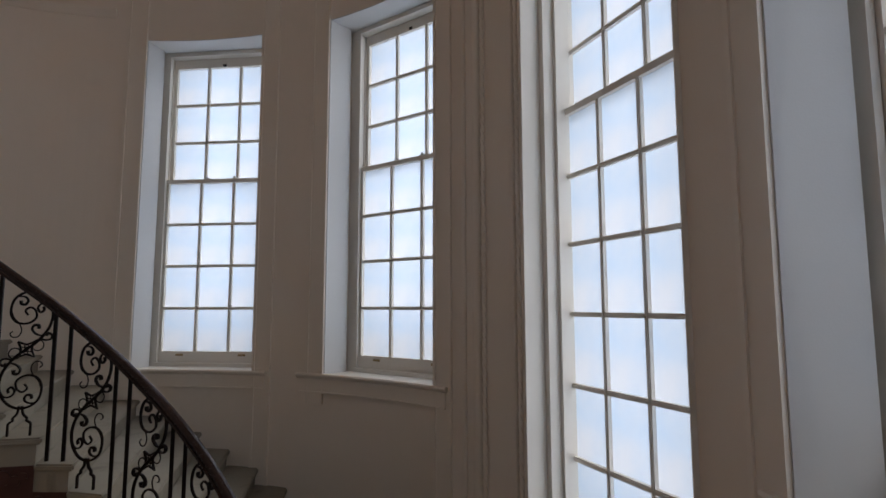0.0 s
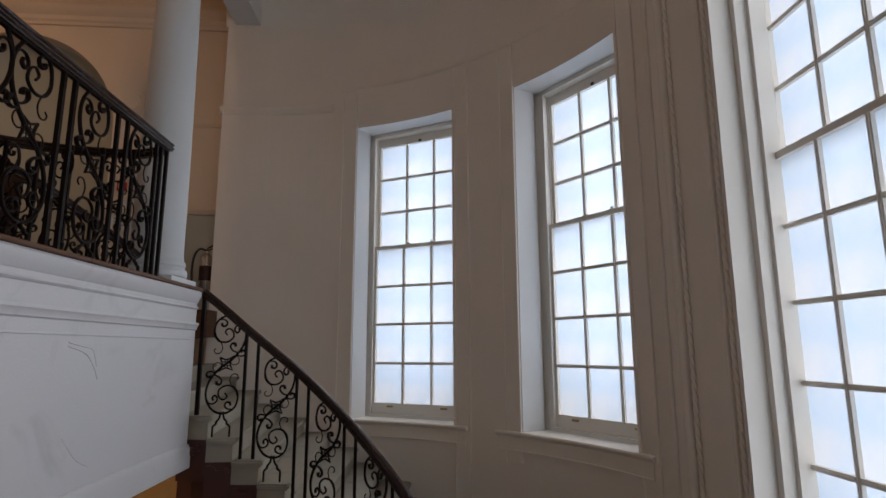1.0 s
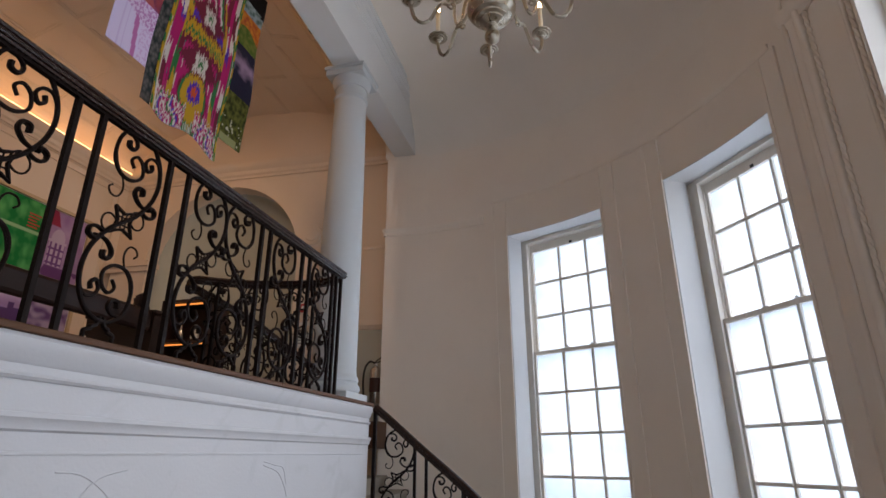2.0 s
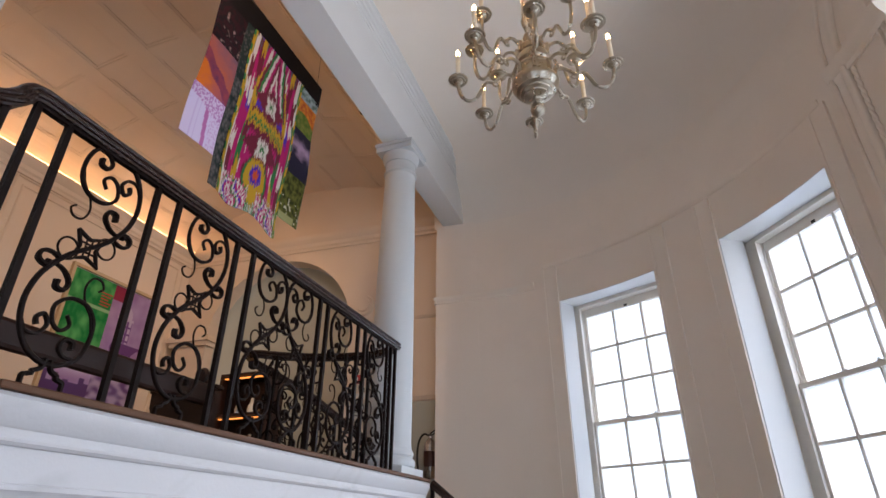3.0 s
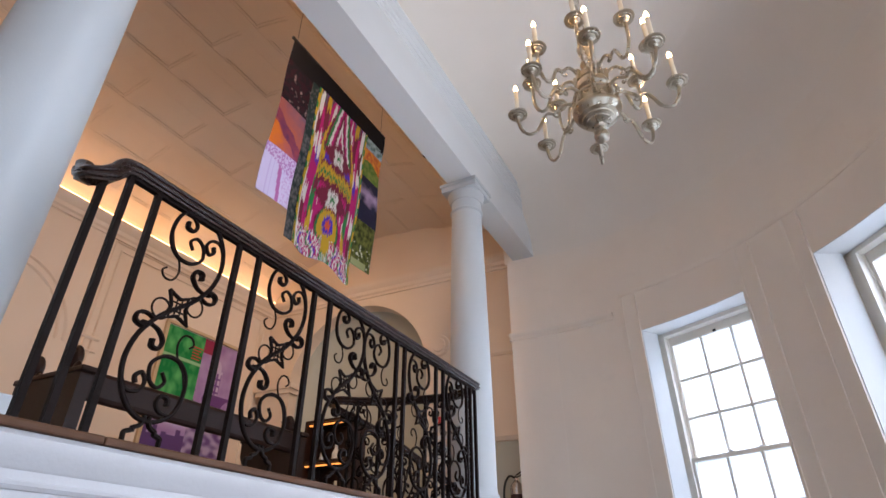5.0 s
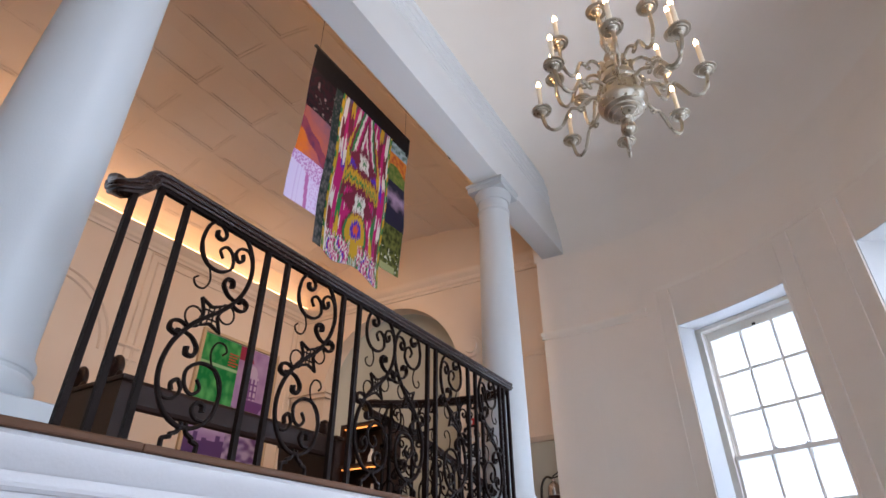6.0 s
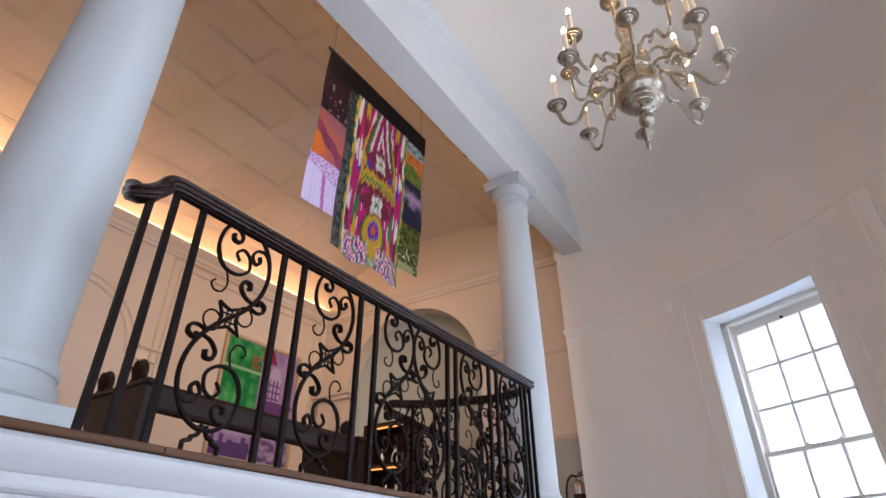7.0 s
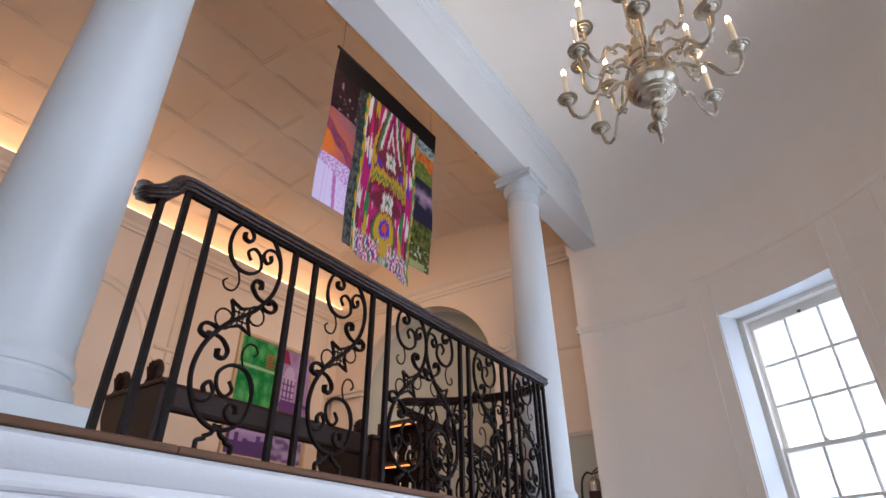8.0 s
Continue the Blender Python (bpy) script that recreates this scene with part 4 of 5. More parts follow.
def ikat_dye(u, v):
    """Dye of the warp cloth at u across and v up: mirrored figures, their ends feathered thread by thread."""
    jag, pick = THREAD[int(u * 150) % 400]
    t = 1 - v + jag * 0.012 + 0.012 * math.sin(u * 190)
    a = abs(u - 0.5) * 2 + 0.02 * noise1(u * 6, v * 5, 3.0)
    lean = 0.03 * noise1(u * 3, t * 4, 7.0)
    if a > 0.955:
        return GRN if math.sin(t * 60) > 0.2 else YEL
    if a > 0.9:
        return WHT if noise1(u * 30, t * 6, 1.0) > 0.1 else (YEL if pick > 0.5 else GRN)
    if t > 0.87 and a > 0.12:
        return (WHT, MAG, WHT, MAG, GRN, WHT, BLU, MAG)[int(abs(u * 46 + 2.4 * math.sin(t * 34 + u * 9))) % 8]
    # tulip and its spine
    if t > 0.7:
        w = 0.42 * math.sin(min(1.0, (t - 0.66) / 0.3) * math.pi) ** 0.8
        if a < w + lean:
            e = math.hypot(a / 0.17, (t - 0.79) / 0.055)
            if e < 0.5:
                return (0.42, 0.06, 0.02)
            if e < 1:
                return BLU
            return YEL if a < w * 0.74 else (GRN if a < w * 0.88 else MAR)
        if t > 0.86:
            return WHT if pick > 0.45 else GRN
    # white flowers on dark lozenges
    for c in (0.36, 0.635):
        e = math.hypot(a / 0.2, (t - c) / 0.062)
        e += 0.22 * math.cos(5 * math.atan2(t - c, a * 0.35))
        if e < 0.36:
            return GRN
        if e < 0.95:
            return WHT
        if a / 0.5 + abs(t - c) / 0.1 < 1.15:
            return MAR
    # yellow zigzag band with green points
    if abs(t - 0.5) < 0.07 and a < 0.62:
        z = (t - 0.44) * 9 + 0.5 * abs(((u * 11) % 1.0) - 0.5)
        return (MAR, YEL, YEL, GRN, YEL, MAR)[int(abs(z) * 5) % 6]
    # nested chevrons above
    if t < 0.34 and a < 0.2 + t * 1.5:
        k = int((a - t * 0.9 + 1.0 + lean) * 15)
        return (WHT, GRN, MAR, YEL, MAG, WHT, MAR, MAG)[k % 8]
    # long flank figures
    g = noise1(a * 7 + 3, t * 5.0, 0.5) + 0.5 * noise1(u * 40, t * 4, 9.0)
    if 0.52 < a < 0.66:
        return YEL if math.sin(t * 15 + 1.0) + g > 0.35 else (GRN if g > 0 else MAR)
    if 0.78 < a < 0.9:
        return WHT if math.sin(t * 21) + g * 1.2 > 0.25 else (MAR if math.sin(t * 9) > 0 else MAG)
    if g > 0.42:
        return WHT
    if math.sin(t * 13 + 2.2) > 0.82:
        return BLU
    return MAG if g > -0.3 else (MAR if pick > 0.3 else TEA)


def night_print(u, v):
    g = noise1(u * 7, v * 9, 2.0, depth=2)
    return mixed((0.008, 0.005, 0.008), (0.3, 0.2, 0.19), (g - 0.35) * 2.2 if 0.25 < u and v < 0.8 else 0) if g > 0 else (0.02, 0.004, 0.008)


def dune_print(u, v):
    ridge = 0.62 - 0.5 * u + 0.06 * noise1(u * 4, 1.0, 0.0)
    g = 0.5 + 0.5 * noise1(u * 5, v * 7, 4.0, depth=2)
    if v > ridge + 0.12:
        return mixed((0.42, 0.1, 0.06), (0.16, 0.08, 0.12), (v - ridge) * 1.2 + g * 0.5 - 0.3)
    if v > ridge - 0.14:
        return mixed((0.1, 0.03, 0.09), (0.3, 0.05, 0.06), g)
    return mixed((0.6, 0.14, 0.02), (0.2, 0.05, 0.14), u * 1.2 + g * 0.5 - 0.45)


def arcade_print(u, v):
    g = noise1(u * 22, v * 22, 6.0)
    if v > 0.82 - 0.25 * u:
        return (0.4, 0.2, 0.42) if g > 0 else (0.56, 0.44, 0.64)
    if u > 0.62 + 0.1 * (1 - v):
        return (0.5, 0.34, 0.56) if g > 0.1 else (0.56, 0.46, 0.66)
    if 0.44 + 0.12 * (1 - v) < u < 0.56 + 0.1 * (1 - v):
        return (0.4, 0.13, 0.33)
    return (0.5, 0.4, 0.62) if abs(u - 0.24) < 0.02 or abs(u - 0.34) < 0.012 else (0.56, 0.48, 0.68)


def field_print(u, v):
    g = noise1(u * 6, v * 10, 8.0, depth=2)
    if v > 0.72:
        return mixed((0.25, 0.3, 0.32), (0.05, 0.09, 0.07), g + 0.4)
    if v > 0.36 + 0.1 * math.sin(u * 4):
        return mixed((0.5, 0.17, 0.02), (0.3, 0.06, 0.02), g + 0.5)
    return mixed((0.06, 0.1, 0.015), (0.14, 0.14, 0.03), g + 0.4)


def lake_print(u, v):
    g = noise1(u * 3, v * 6, 11.0, depth=2)
    return mixed((0.012, 0.01, 0.025), (0.3, 0.2, 0.3), 0.9 - abs(v - 0.62) * 4.2 + g * 0.5)


def meadow_print(u, v):
    g = noise1(u * 8, v * 10, 13.0, depth=2)
    if v < 0.16 and 0.1 < u < 0.8:
        return (0.22, 0.22, 0.1)
    if v < 0.5 and noise1(u * 10, v * 13, 15.0) > 0.38:
        return (0.4, 0.38, 0.3)
    return mixed((0.02, 0.024, 0.004), (0.1, 0.1, 0.02), g + 0.45)


def pebble_print(u, v):
    cell = noise.voronoi(Vector((u * 3.2, v * 42, 0.0)))[0]
    tone = noise1(round(u * 3.2 + cell[0]), round(v * 42), 5.0)
    base = ((0.16, 0.02, 0.03), (0.1, 0.09, 0.09), (0.03, 0.06, 0.05), (0.22, 0.16, 0.14))[int((tone + 1) * 9) % 4]
    return mixed(base, (0.012, 0.02, 0.02), cell[0] * 1.6 - 0.3 + (0.5 if v > 0.62 else 0))


def coral_print(u, v):
    """Green print with pale round forms and a light band."""
    if 0.56 < v < 0.61:
        return (0.3, 0.5, 0.28)
    c, d = noise.voronoi(Vector((u * 4.2, v * 4.6, 0.3)))[0][:2]
    return mixed((0.13, 0.46, 0.15), (0.01, 0.19, 0.05), c * 1.5 + 0.3 * noise1(u * 14, v * 14, 2.0))


def tower_print(u, v):
    """Purple print with a domed tower and a red flag."""
    g = 0.5 + 0.5 * noise1(u * 4, v * 6, 21.0, depth=2)
    sky_c = mixed((0.27, 0.15, 0.35), (0.42, 0.3, 0.5), g)
    x = abs(u - 0.42)
    pale = (0.5, 0.4, 0.56)
    if v > 0.8 and u < 0.42 - 0.6 * (v - 0.8):
        return (0.26, 0.03, 0.07)
    if 0.3 < v < 0.6 and x < 0.17:
        return pale if math.sin(u * 60) > -0.2 and math.sin(v * 70) > -0.6 else (0.15, 0.06, 0.22)
    if 0.6 <= v < 0.63 and x < 0.2 or v > 0.63 and math.hypot(x / 0.15, (v - 0.64) / 0.14) < 1:
        return pale
    return (0.13, 0.05, 0.18) if v < 0.3 and g > 0.45 else sky_c


def city_print(u, v):
    top = 0.35 + 0.3 * noise1(math.floor(u * 9), 0.5, 3.0)
    return (0.1, 0.05, 0.17) if v < top else mixed((0.46, 0.36, 0.58), (0.32, 0.2, 0.42), 0.5 + noise1(u * 3, v * 4, 1.0))


PRINT = bpy.data.materials.new("printed_cloth")
PRINT.use_nodes = True
nt = PRINT.node_tree
b = nt.nodes["Principled BSDF"]
b.inputs["Roughness"].default_value, b.inputs["Specular IOR Level"].default_value = 0.8, 0.15
dye = nt.nodes.new("ShaderNodeAttribute")
dye.attribute_name = "dye"
weave = nt.nodes.new("ShaderNodeTexNoise")
weave.inputs["Scale"].default_value, weave.inputs["Detail"].default_value = 260, 3
wb = nt.nodes.new("ShaderNodeBump")
wb.inputs["Strength"].default_value, wb.inputs["Distance"].default_value = 0.25, 0.002
nt.links.new(weave.outputs["Fac"], wb.inputs["Height"])
nt.links.new(wb.outputs["Normal"], b.inputs["Normal"])
nt.links.new(dye.outputs["Color"], b.inputs["Base Color"])


def printed(name, spot, dyer, ny, nz, parent, back=0.004):
    """A printed sheet: spot(u, v) gives its place, dyer(u, v) its colour; it has a back face behind it."""
    verts, cols, faces = [], [], []
    for off in (back, 0.0):
        for i in range(ny + 1):
            for k in range(nz + 1):
                x, y, z = spot(i / ny, k / nz)
                verts.append((x + off, y, z))
                cols += [*dyer(min(i / ny, 0.9999), k / nz), 1.0]
    n = (ny + 1) * (nz + 1)
    for side in (0, n):
        for i in range(ny):
            for k in range(nz):
                q = [side + i * (nz + 1) + k, side + (i + 1) * (nz + 1) + k, side + (i + 1) * (nz + 1) + k + 1, side + i * (nz + 1) + k + 1]
                faces.append(q if side == 0 else q[::-1])
    rim = [i * (nz + 1) for i in range(ny + 1)] + [ny * (nz + 1) + k for k in range(1, nz + 1)] + [i * (nz + 1) + nz for i in range(ny - 1, -1, -1)] + [k for k in range(nz - 1, 0, -1)]
    faces += [(p, q, q + n, p + n) for p, q in zip(rim, rim[1:] + rim[:1])]
    me = bpy.data.meshes.new(name)
    me.from_pydata(verts, [], faces)
    me.attributes.new("dye", "FLOAT_COLOR", "POINT").data.foreach_set("color", cols)
    me.materials.append(PRINT)
    me.shade_smooth()
    me.set_sharp_from_angle(angle=radians(50))
    ob = new(name, me)
    ob.parent = parent
    return ob


flag = empty("hanging", (-3.2, 2.4, 0), "large hanging of bright ikat cloth and printed photographs", "wall hanging")


def hung(y0, y1, z0, z1, x=0.0, wave=0.012, bottom=None):
    """Places on a sheet that hangs and drifts a little out of plumb towards its foot."""
    def spot(u, v):
        zb = z0 + (bottom(u) if bottom else 0)
        z = zb + (z1 - zb) * v
        y = y0 + (y1 - y0) * u - 0.042 * (6.08 - z)
        f = 1 - (z - 4.0) / 2.4
        return x + wave * math.sin(y * 9 + z * 1.3) * f + 0.012 * math.sin(z * 5 + y), y, z
    return spot


boxmesh("rod", (-0.012, -0.02, 6.35), (0.012, 1.69, 6.375), BLACK, flag)
for y in (0.05, 1.6):
    boxmesh("cord", (-0.003, y, 6.37), (0.0, y + 0.003, vault(-3.2) - 0.01), BLACK, flag)
printed("header", hung(0.0, 1.67, 6.07, 6.36), lambda u, v: (0.004, 0.003, 0.004), 20, 6, flag)
printed("night_print", hung(0.0, 0.37, 5.52, 6.075), night_print, 40, 50, flag)
printed("dune_print", hung(0.0, 0.37, 4.96, 5.52), dune_print, 40, 50, flag)
printed("arcade_print", hung(-0.01, 0.37, 4.42, 4.96), arcade_print, 50, 60, flag)
printed("pebble_border", hung(0.365, 0.47, 4.14, 6.09, 0.004), pebble_print, 16, 220, flag)
printed("ikat_panel", hung(0.465, 1.32, 4.13, 6.1, 0.014, 0.02, lambda u: -0.03 * math.sin(u * 9) - 0.02 * u), ikat_dye, 150, 220, flag)
printed("field_print", hung(1.31, 1.66, 5.54, 6.1), field_print, 36, 50, flag)
printed("lake_print", hung(1.31, 1.66, 4.93, 5.54), lake_print, 36, 50, flag)
printed("meadow_print", hung(1.31, 1.65, 4.38, 4.93), meadow_print, 36, 50, flag)

art = empty("framed_poster", (WALL_L + 0.05, 6.01, 4.0), "green and purple poster in a pale wooden frame", "picture")
AF = wood("pale_frame", (0.45, 0.33, 0.2), (0.6, 0.46, 0.3), 0.5)


def flat(y0, y1, z0, z1):
    return lambda u, v: (-0.02, y0 + (y1 - y0) * u, z0 + (z1 - z0) * v)


boxmesh("backing", (-0.045, -0.8, -0.66), (-0.022, 0.8, 1.29), PAPER, art)
printed("green_print", flat(-0.79, -0.02, 0.1, 1.28), coral_print, 60, 90, art, 0.003)
printed("tower_print", flat(-0.02, 0.79, 0.0, 1.28), tower_print, 80, 120, art, 0.003)
printed("city_print", flat(-0.79, -0.02, -0.65, 0.06), city_print, 60, 50, art, 0.003)
printed("dark_print", flat(-0.02, 0.79, -0.65, -0.01), lambda u, v: mixed((0.4, 0.32, 0.5), (0.12, 0.06, 0.19), 0.5 + 1.4 * noise1(u * 6, v * 7, 2.0)), 60, 50, art, 0.003)
bm = bmesh.new()
for lo, hi in (((-0.04, -0.85, -0.71), (0.02, -0.80, 1.34)), ((-0.04, 0.80, -0.71), (0.02, 0.85, 1.34)), ((-0.04, -0.80, 1.29), (0.02, 0.80, 1.34)), ((-0.04, -0.80, -0.71), (0.02, 0.80, -0.66))):
    box(bm, lo, hi)
part("frame", bm, AF, art)
bm = bmesh.new()
for i in range(5):
    box(bm, (-0.014, -0.24, 1.05 - i * 0.05), (-0.01, -0.04 - 0.03 * (i % 3), 1.07 - i * 0.05))
part("text_bars", bm, RED, art)

# ---- hall furniture ----
bench = empty("bench", (-4.03, 3.0, 2.0), "dark carved wooden bench with a plank back", "bench")
boxmesh("back_rail", (-0.04, -1.04, 0.67), (0.04, 1.12, 0.88), BENCHWOOD, bench, bevel=0.036)
boxmesh("seat", (-0.62, -1.04, 0.40), (-0.03, 1.12, 0.46), BENCHWOOD, bench, bevel=0.01)
for y in (-1.13, 1.12):
    bm = bmesh.new()
    prof = [(0.05, 0.0), (0.05, 0.83), (0.03, 0.875), (-0.1, 0.89), (-0.14, 0.87), (-0.34, 0.85), (-0.5, 0.86), (-0.56, 0.89), (-0.7, 0.88), (-0.73, 0.84), (-0.72, 0.7), (-0.66, 0.6), (-0.7, 0.45), (-0.7, 0.0)]
    bridge(bm, [[bm.verts.new((x, yy, z)) for x, z in prof] for yy in (y, y + 0.09)])
    end = part("bench_end", bm, BENCHWOOD, bench)
    bm = bmesh.new()
    box(bm, (-0.75, y - 0.012, 0.845), (0.07, y + 0.102, 0.885), None, 0.01)
    part("moulded_cap", bm, BENCHWOOD, end)
    for x, z, r in ((-0.17, 0.955, 0.085), (-0.63, 0.95, 0.085)):
        # leaf-shaped finial with two lower lobes
        bm = bmesh.new()
        for dx, dz, k in ((0, 0.02, 1.0), (-0.07, -0.055, 0.5), (0.07, -0.055, 0.5)):
            bmesh.ops.create_uvsphere(bm, u_segments=18, v_segments=10, radius=r * k, matrix=Matrix.Translation((x + dx, y + 0.045, z + dz)) @ Matrix.Diagonal((0.95, 0.55, 1.2, 1)))
        for i in range(5):
            a = radians(30 + 30 * i)
            sweep(bm, [(x, y + 0.045 + k * 0.042, z - 0.04) for k in (-1,)] + [(x + r * 0.7 * math.cos(a), y + 0.003, z + 0.02 + r * 0.9 * math.sin(a))], 0.016, 0.012)
        part("finial", bm, BENCHWOOD, end, smooth=50)

cab = empty("display_cabinet", (-5.35, 6.4, 2.0), "dark display cabinet with amber lit shelves", "cabinet")
boxmesh("back", (-0.5, 0.3, 0), (0.3, 0.34, 1.66), BENCHWOOD, cab)
for x in (-0.5, 0.26):
    boxmesh("side", (x, -0.1, 0), (x + 0.04, 0.3, 1.66), BENCHWOOD, cab)
for z in (0.05, 0.55, 1.05, 1.62):
    boxmesh("shelf", (-0.46, -0.1, z), (0.26, 0.3, z + 0.04), BENCHWOOD, cab)
for z in (0.53, 1.03, 1.6):
    boxmesh("shelf_light", (-0.44, -0.08, z - 0.014), (0.24, -0.04, z), AMBER, cab)
for i, (x, z) in enumerate(((-0.35, 0.59), (-0.18, 0.59), (0.0, 0.59), (0.16, 0.59), (-0.28, 1.09), (-0.04, 1.09), (0.15, 1.09), (-0.1, 0.09), (0.13, 0.09))):
    bm = bmesh.new()
    lathe(bm, [(0.0, 0), (0.05, 0), (0.06, 0.03), (0.055, 0.12), (0.025, 0.18), (0.02, 0.24), (0.0, 0.24)], (-5.35 + x, 6.5, 2.0 + z), 16)
    part("vessel", bm, (BRASS, CHROME, PAPER)[i % 3], None, "small metal vessel standing on a lit cabinet shelf", "vessel", group="vessels in the cabinet", smooth=40)

ext = empty("fire_extinguisher", (-3.03, WALL_F - 0.22, 2.26), "polished steel fire extinguisher with black hose on the wall", "fire extinguisher")
bm = bmesh.new()
lathe(bm, [(0.0, 0), (0.08, 0), (0.088, 0.015), (0.088, 0.44), (0.08, 0.48), (0.05, 0.52), (0.025, 0.54), (0.025, 0.57), (0.0, 0.57)], segs=28)
part("cylinder", bm, CHROME, ext, smooth=40)
bm = bmesh.new()
lathe(bm, [(0.0885, 0.16), (0.0895, 0.16), (0.0895, 0.36), (0.0885, 0.36)], segs=28)
part("label_band", bm, STRING, ext, smooth=40)
bm = bmesh.new()
sweep(bm, [(-0.02, 0, 0.57), (0.0, 0, 0.61), (0.06, -0.03, 0.63), (0.11, -0.05, 0.66)], 0.022, 0.016)
sweep(bm, [(-0.02, 0, 0.57), (0.03, -0.02, 0.585), (0.1, -0.05, 0.6)], 0.02, 0.014)
part("lever", bm, BLACK, ext)
bm = bmesh.new()
sweep(bm, smooth_path([(-0.02, 0, 0.58), (-0.1, 0, 0.6), (-0.17, 0, 0.5), (-0.19, 0, 0.3), (-0.17, 0, 0.08)], 6), 0.026, 0.026)
part("hose", bm, BLACK, ext, smooth=50)
boxmesh("wall_bracket", (-0.03, 0.085, 0.1), (0.03, 0.22, 0.5), BLACK, ext)

sign = empty("notice", (-4.3, WALL_F - 0.012, 3.15), "small white printed notice on the wall", "notice")
boxmesh("sheet", (-0.14, -0.004, 0), (0.14, 0.008, 0.4), PAPER, sign)
bm = bmesh.new()
for i in range(5):
    box(bm, (-0.1, -0.007, 0.06 + i * 0.05), (0.1 - 0.03 * (i % 3), -0.004, 0.078 + i * 0.05))
part("text_bars", bm, INK, sign)
disc = empty("wall_disc", (-4.3, WALL_F, 5.03), "round cream ventilation disc on the wall", "vent")
bm = bmesh.new()
bmesh.ops.create_cone(bm, segments=32, radius1=0.19, radius2=0.17, depth=0.05, cap_ends=True, matrix=Matrix.Translation((0, -0.02, 0)) @ Matrix.Rotation(radians(90), 4, "X"))
bmesh.ops.create_cone(bm, segments=32, radius1=0.13, radius2=0.11, depth=0.05, cap_ends=True, matrix=Matrix.Translation((0, -0.05, 0)) @ Matrix.Rotation(radians(90), 4, "X"))
part("plate", bm, HALL, disc, smooth=40)
call = empty("alarm_call_point", (-4.33, WALL_F - 0.02, 3.71), "small red alarm call point on the wall", "call point")
boxmesh("casing", (-0.06, -0.04, 0), (0.06, 0.02, 0.13), RED, call, bevel=0.008)
boxmesh("button", (-0.03, -0.046, 0.035), (0.03, -0.038, 0.095), PAPER, call)

# the end wall stands a little askew to the beam
SKEW = Matrix.Translation((-3.0, WALL_F, 0)) @ Matrix.Rotation(radians(2.38), 4, "Z") @ Matrix.Translation((3.0, -WALL_F, 0))
for ob in END_WALL + [pil, ext, sign, disc, call]:
    ob.matrix_basis = SKEW @ ob.matrix_basis

# ---- chandelier ----
DX, DYc, DZ = -0.436, 2.455, 3.862     # axis and the tip of the pendant ball
ch = empty("chandelier", (DX, DYc, DZ), "silvered brass chandelier with sixteen lit candle lamps", "chandelier")
bm = bmesh.new()
lathe(bm, [(0.0, 0.0), (0.02, 0.006), (0.042, 0.03), (0.046, 0.052), (0.04, 0.08), (0.022, 0.1), (0.018, 0.112), (0.032, 0.118), (0.038, 0.13), (0.03, 0.142), (0.05, 0.15), (0.075, 0.16), (0.078, 0.168), (0.098, 0.178), (0.102, 0.188), (0.122, 0.2), (0.126, 0.212), (0.142, 0.228), (0.148, 0.245), (0.15, 0.262), (0.145, 0.275), (0.125, 0.285), (0.12, 0.3), (0.12, 0.36), (0.128, 0.365), (0.128, 0.378), (0.1, 0.385), (0.06, 0.395), (0.05, 0.41), (0.08, 0.425), (0.1, 0.445), (0.104, 0.47), (0.098, 0.495), (0.07, 0.51), (0.065, 0.52), (0.085, 0.526), (0.09, 0.56), (0.08, 0.575), (0.045, 0.585), (0.03, 0.61), (0.045, 0.64), (0.055, 0.67), (0.045, 0.7), (0.025, 0.73), (0.03, 0.76), (0.05, 0.79), (0.058, 0.83), (0.045, 0.87), (0.02, 0.9), (0.025, 0.94), (0.012, 0.97), (0.0, 0.98)], segs=36)
body = part("body", bm, SILVER, ch, "turned and silvered baluster body", smooth=35)
# cast plates round the drums
pl = bmesh.new()
box(pl, (-0.018, -0.012, -0.045), (0.018, 0.012, 0.045), None, 0.004)
PLATE = to_mesh("arm_socket", pl, SILVER)
# nozzled pan with its candle
pb = bmesh.new()
lathe(pb, [(0.0, -0.03), (0.012, -0.028), (0.02, -0.018), (0.014, -0.01), (0.03, -0.004), (0.034, 0.002), (0.045, 0.002), (0.049, 0.008), (0.062, 0.009), (0.065, 0.017), (0.06, 0.02), (0.05, 0.013), (0.03, 0.012), (0.022, 0.018), (0.026, 0.028), (0.022, 0.04), (0.024, 0.05), (0.017, 0.055), (0.0, 0.055)], segs=20)
PAN = to_mesh("drip_pan", pb, SILVER, 40)
cb = bmesh.new()
lathe(cb, [(0.0, 0.05), (0.0145, 0.05), (0.0145, 0.215), (0.012, 0.225), (0.0, 0.225)], segs=12)
CANDLE_M = to_mesh("candle", cb, CANDLE, 40)
ub = bmesh.new()
lathe(ub, [(0.0, 0.223), (0.01, 0.228), (0.015, 0.243), (0.013, 0.26), (0.006, 0.278), (0.0, 0.286)], segs=12)
BULB_M = to_mesh("bulb", ub, BULB, 60)


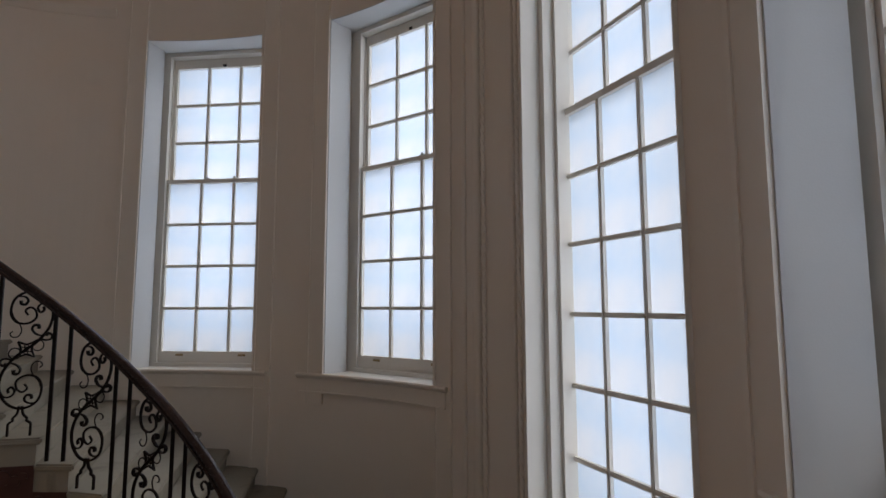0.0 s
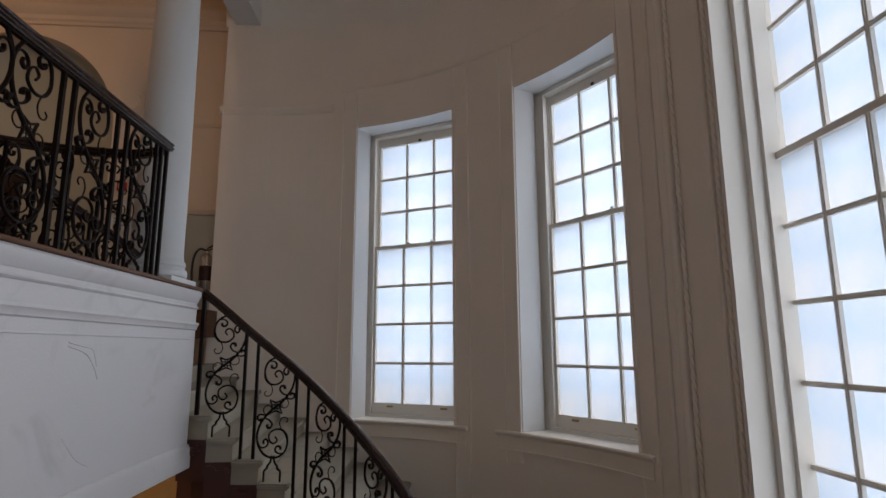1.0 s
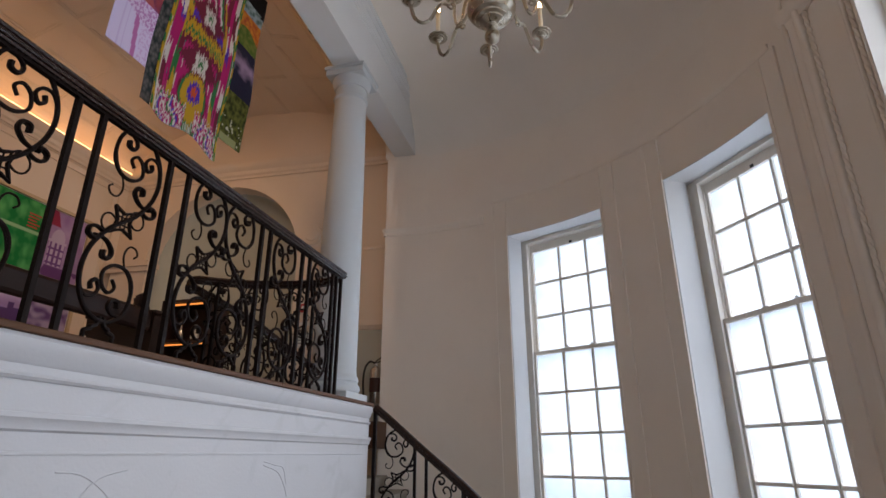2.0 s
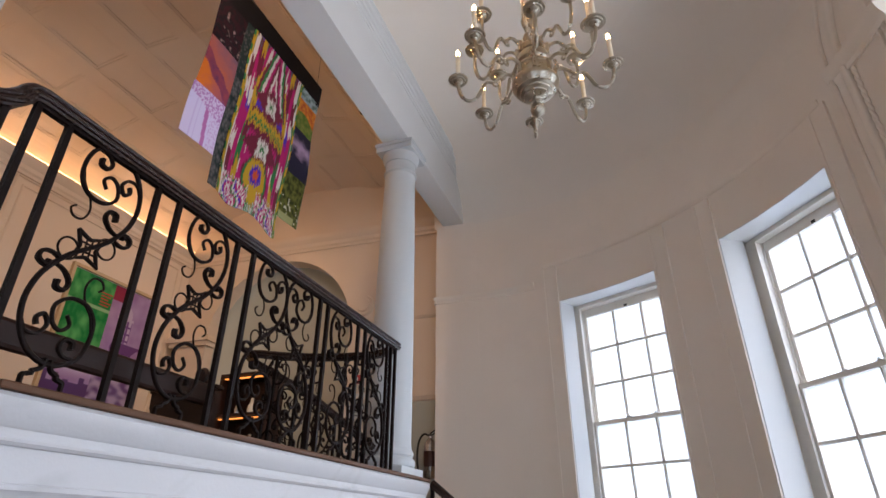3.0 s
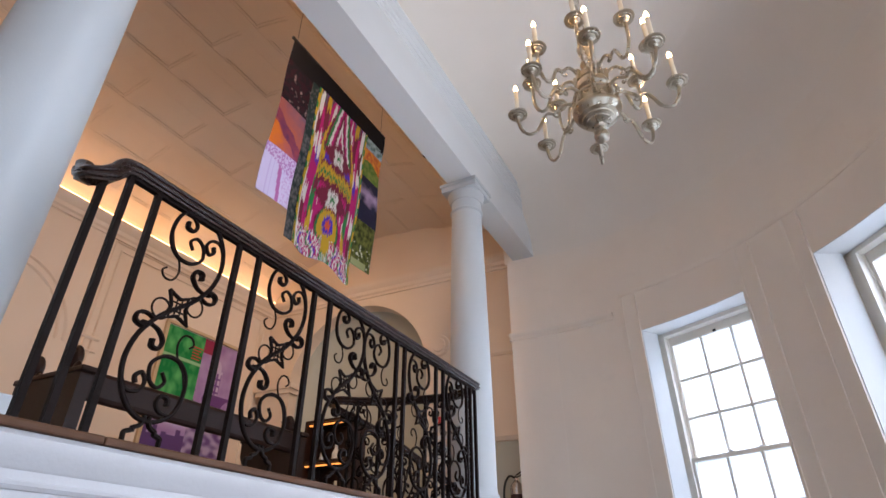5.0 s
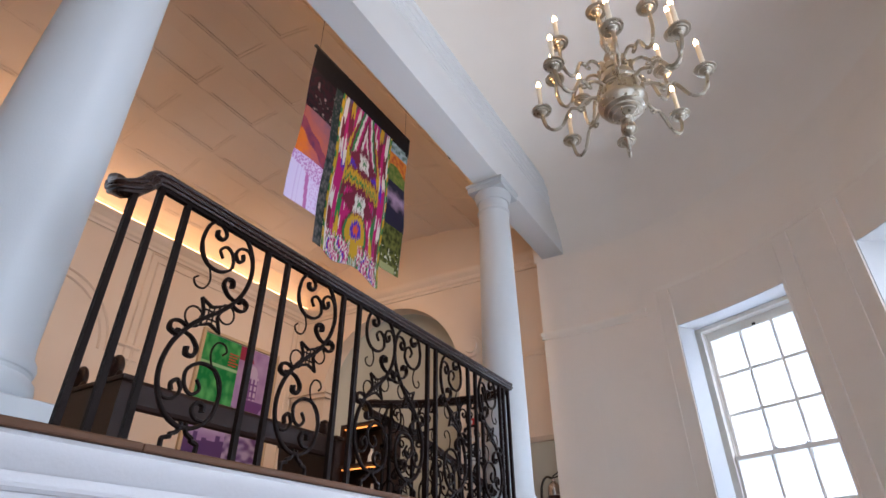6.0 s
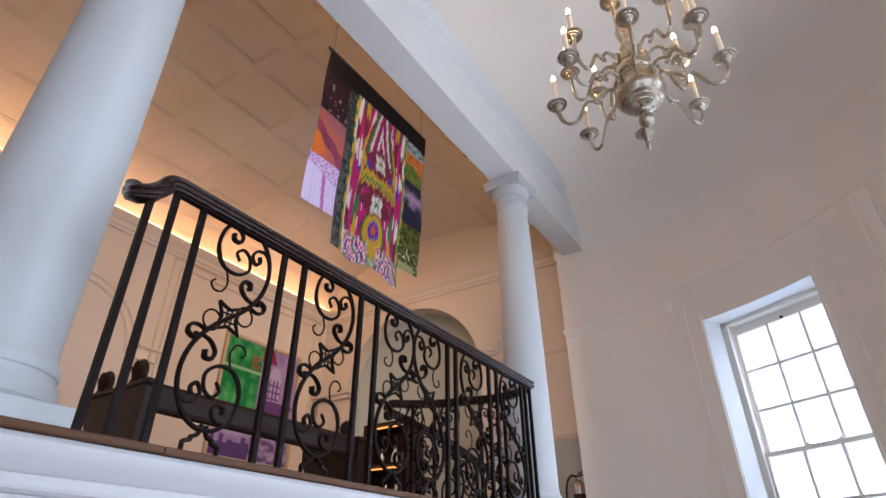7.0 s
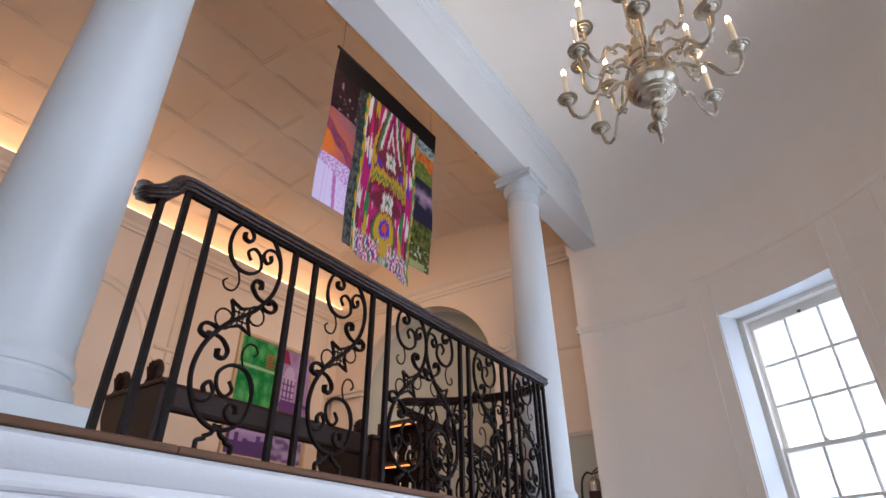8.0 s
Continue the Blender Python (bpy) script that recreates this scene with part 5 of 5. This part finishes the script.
def arm_mesh(reach, drop, rise):
    bm = bmesh.new()
    pts = [(0.1, 0, 0.0), (0.14, 0, 0.03), (0.19, 0, 0.035), (0.235, 0, 0.0), (0.26, 0, -0.02), (0.30, 0, -0.01), (0.33, 0, -0.05), (0.37, 0, -0.1 - drop), (0.42, 0, -0.12 - drop), (0.465, 0, -0.09 - drop * 0.6), (0.485, 0, -0.03), (0.487, 0, rise)]
    sc = reach / 0.487
    pts = [(0.1 + (x - 0.1) * (reach - 0.1) / 0.387, y, z) for x, y, z in pts]
    sweep(bm, smooth_path(pts, 4), 0.021, 0.021)
    x0 = pts[4][0]
    sweep(bm, [(x0 - 0.02 + p[0], 0, -0.035 + p[1]) for p in spiral(0, 0, 0.026, 0.008, 100, -260, 14)], 0.014, 0.012)
    return to_mesh("arm", bm, SILVER, 60)


for tier, (reach, zc, rise, phase) in enumerate(((0.49, 0.33, 0.0, 0.0), (0.385, 0.545, 0.09, 8.0))):
    AM = arm_mesh(reach, 0.03, rise)
    for i in range(8):
        # far direction from the stair is along +y; angles run clockwise from there
        a = radians(90 - (-11 + 45 * i + phase))
        rot = Matrix.Rotation(a, 4, "Z")
        arm = again("arm", AM, Matrix.Translation((0, 0, zc)) @ rot, ch)
        again("arm_socket", PLATE, rot @ Matrix.Translation((0.125 if tier == 0 else 0.092, 0, zc)), ch)
        tip = Matrix.Translation((reach, 0, rise + 0.02))
        again("drip_pan", PAN, tip, arm)
        again("candle", CANDLE_M, tip, arm)
        again("bulb", BULB_M, tip, arm)
bm = bmesh.new()
z = 0.98
while DZ + z < CEIL - 0.05:
    n = int(round(z / 0.07))
    sweep(bm, [(0.018 * math.cos(radians(q)) if n % 2 else 0.0, 0.0 if n % 2 else 0.018 * math.cos(radians(q)), z + 0.045 * math.sin(radians(q))) for q in range(0, 361, 30)], 0.007, 0.007)
    z += 0.07
part("chain", bm, SILVER, ch)
bm = bmesh.new()
lathe(bm, [(0.0, CEIL - DZ - 0.08), (0.03, CEIL - DZ - 0.07), (0.09, CEIL - DZ - 0.02), (0.1, CEIL - DZ), (0.0, CEIL - DZ)], segs=24)
part("ceiling_rose", bm, SILVER, ch, smooth=40)
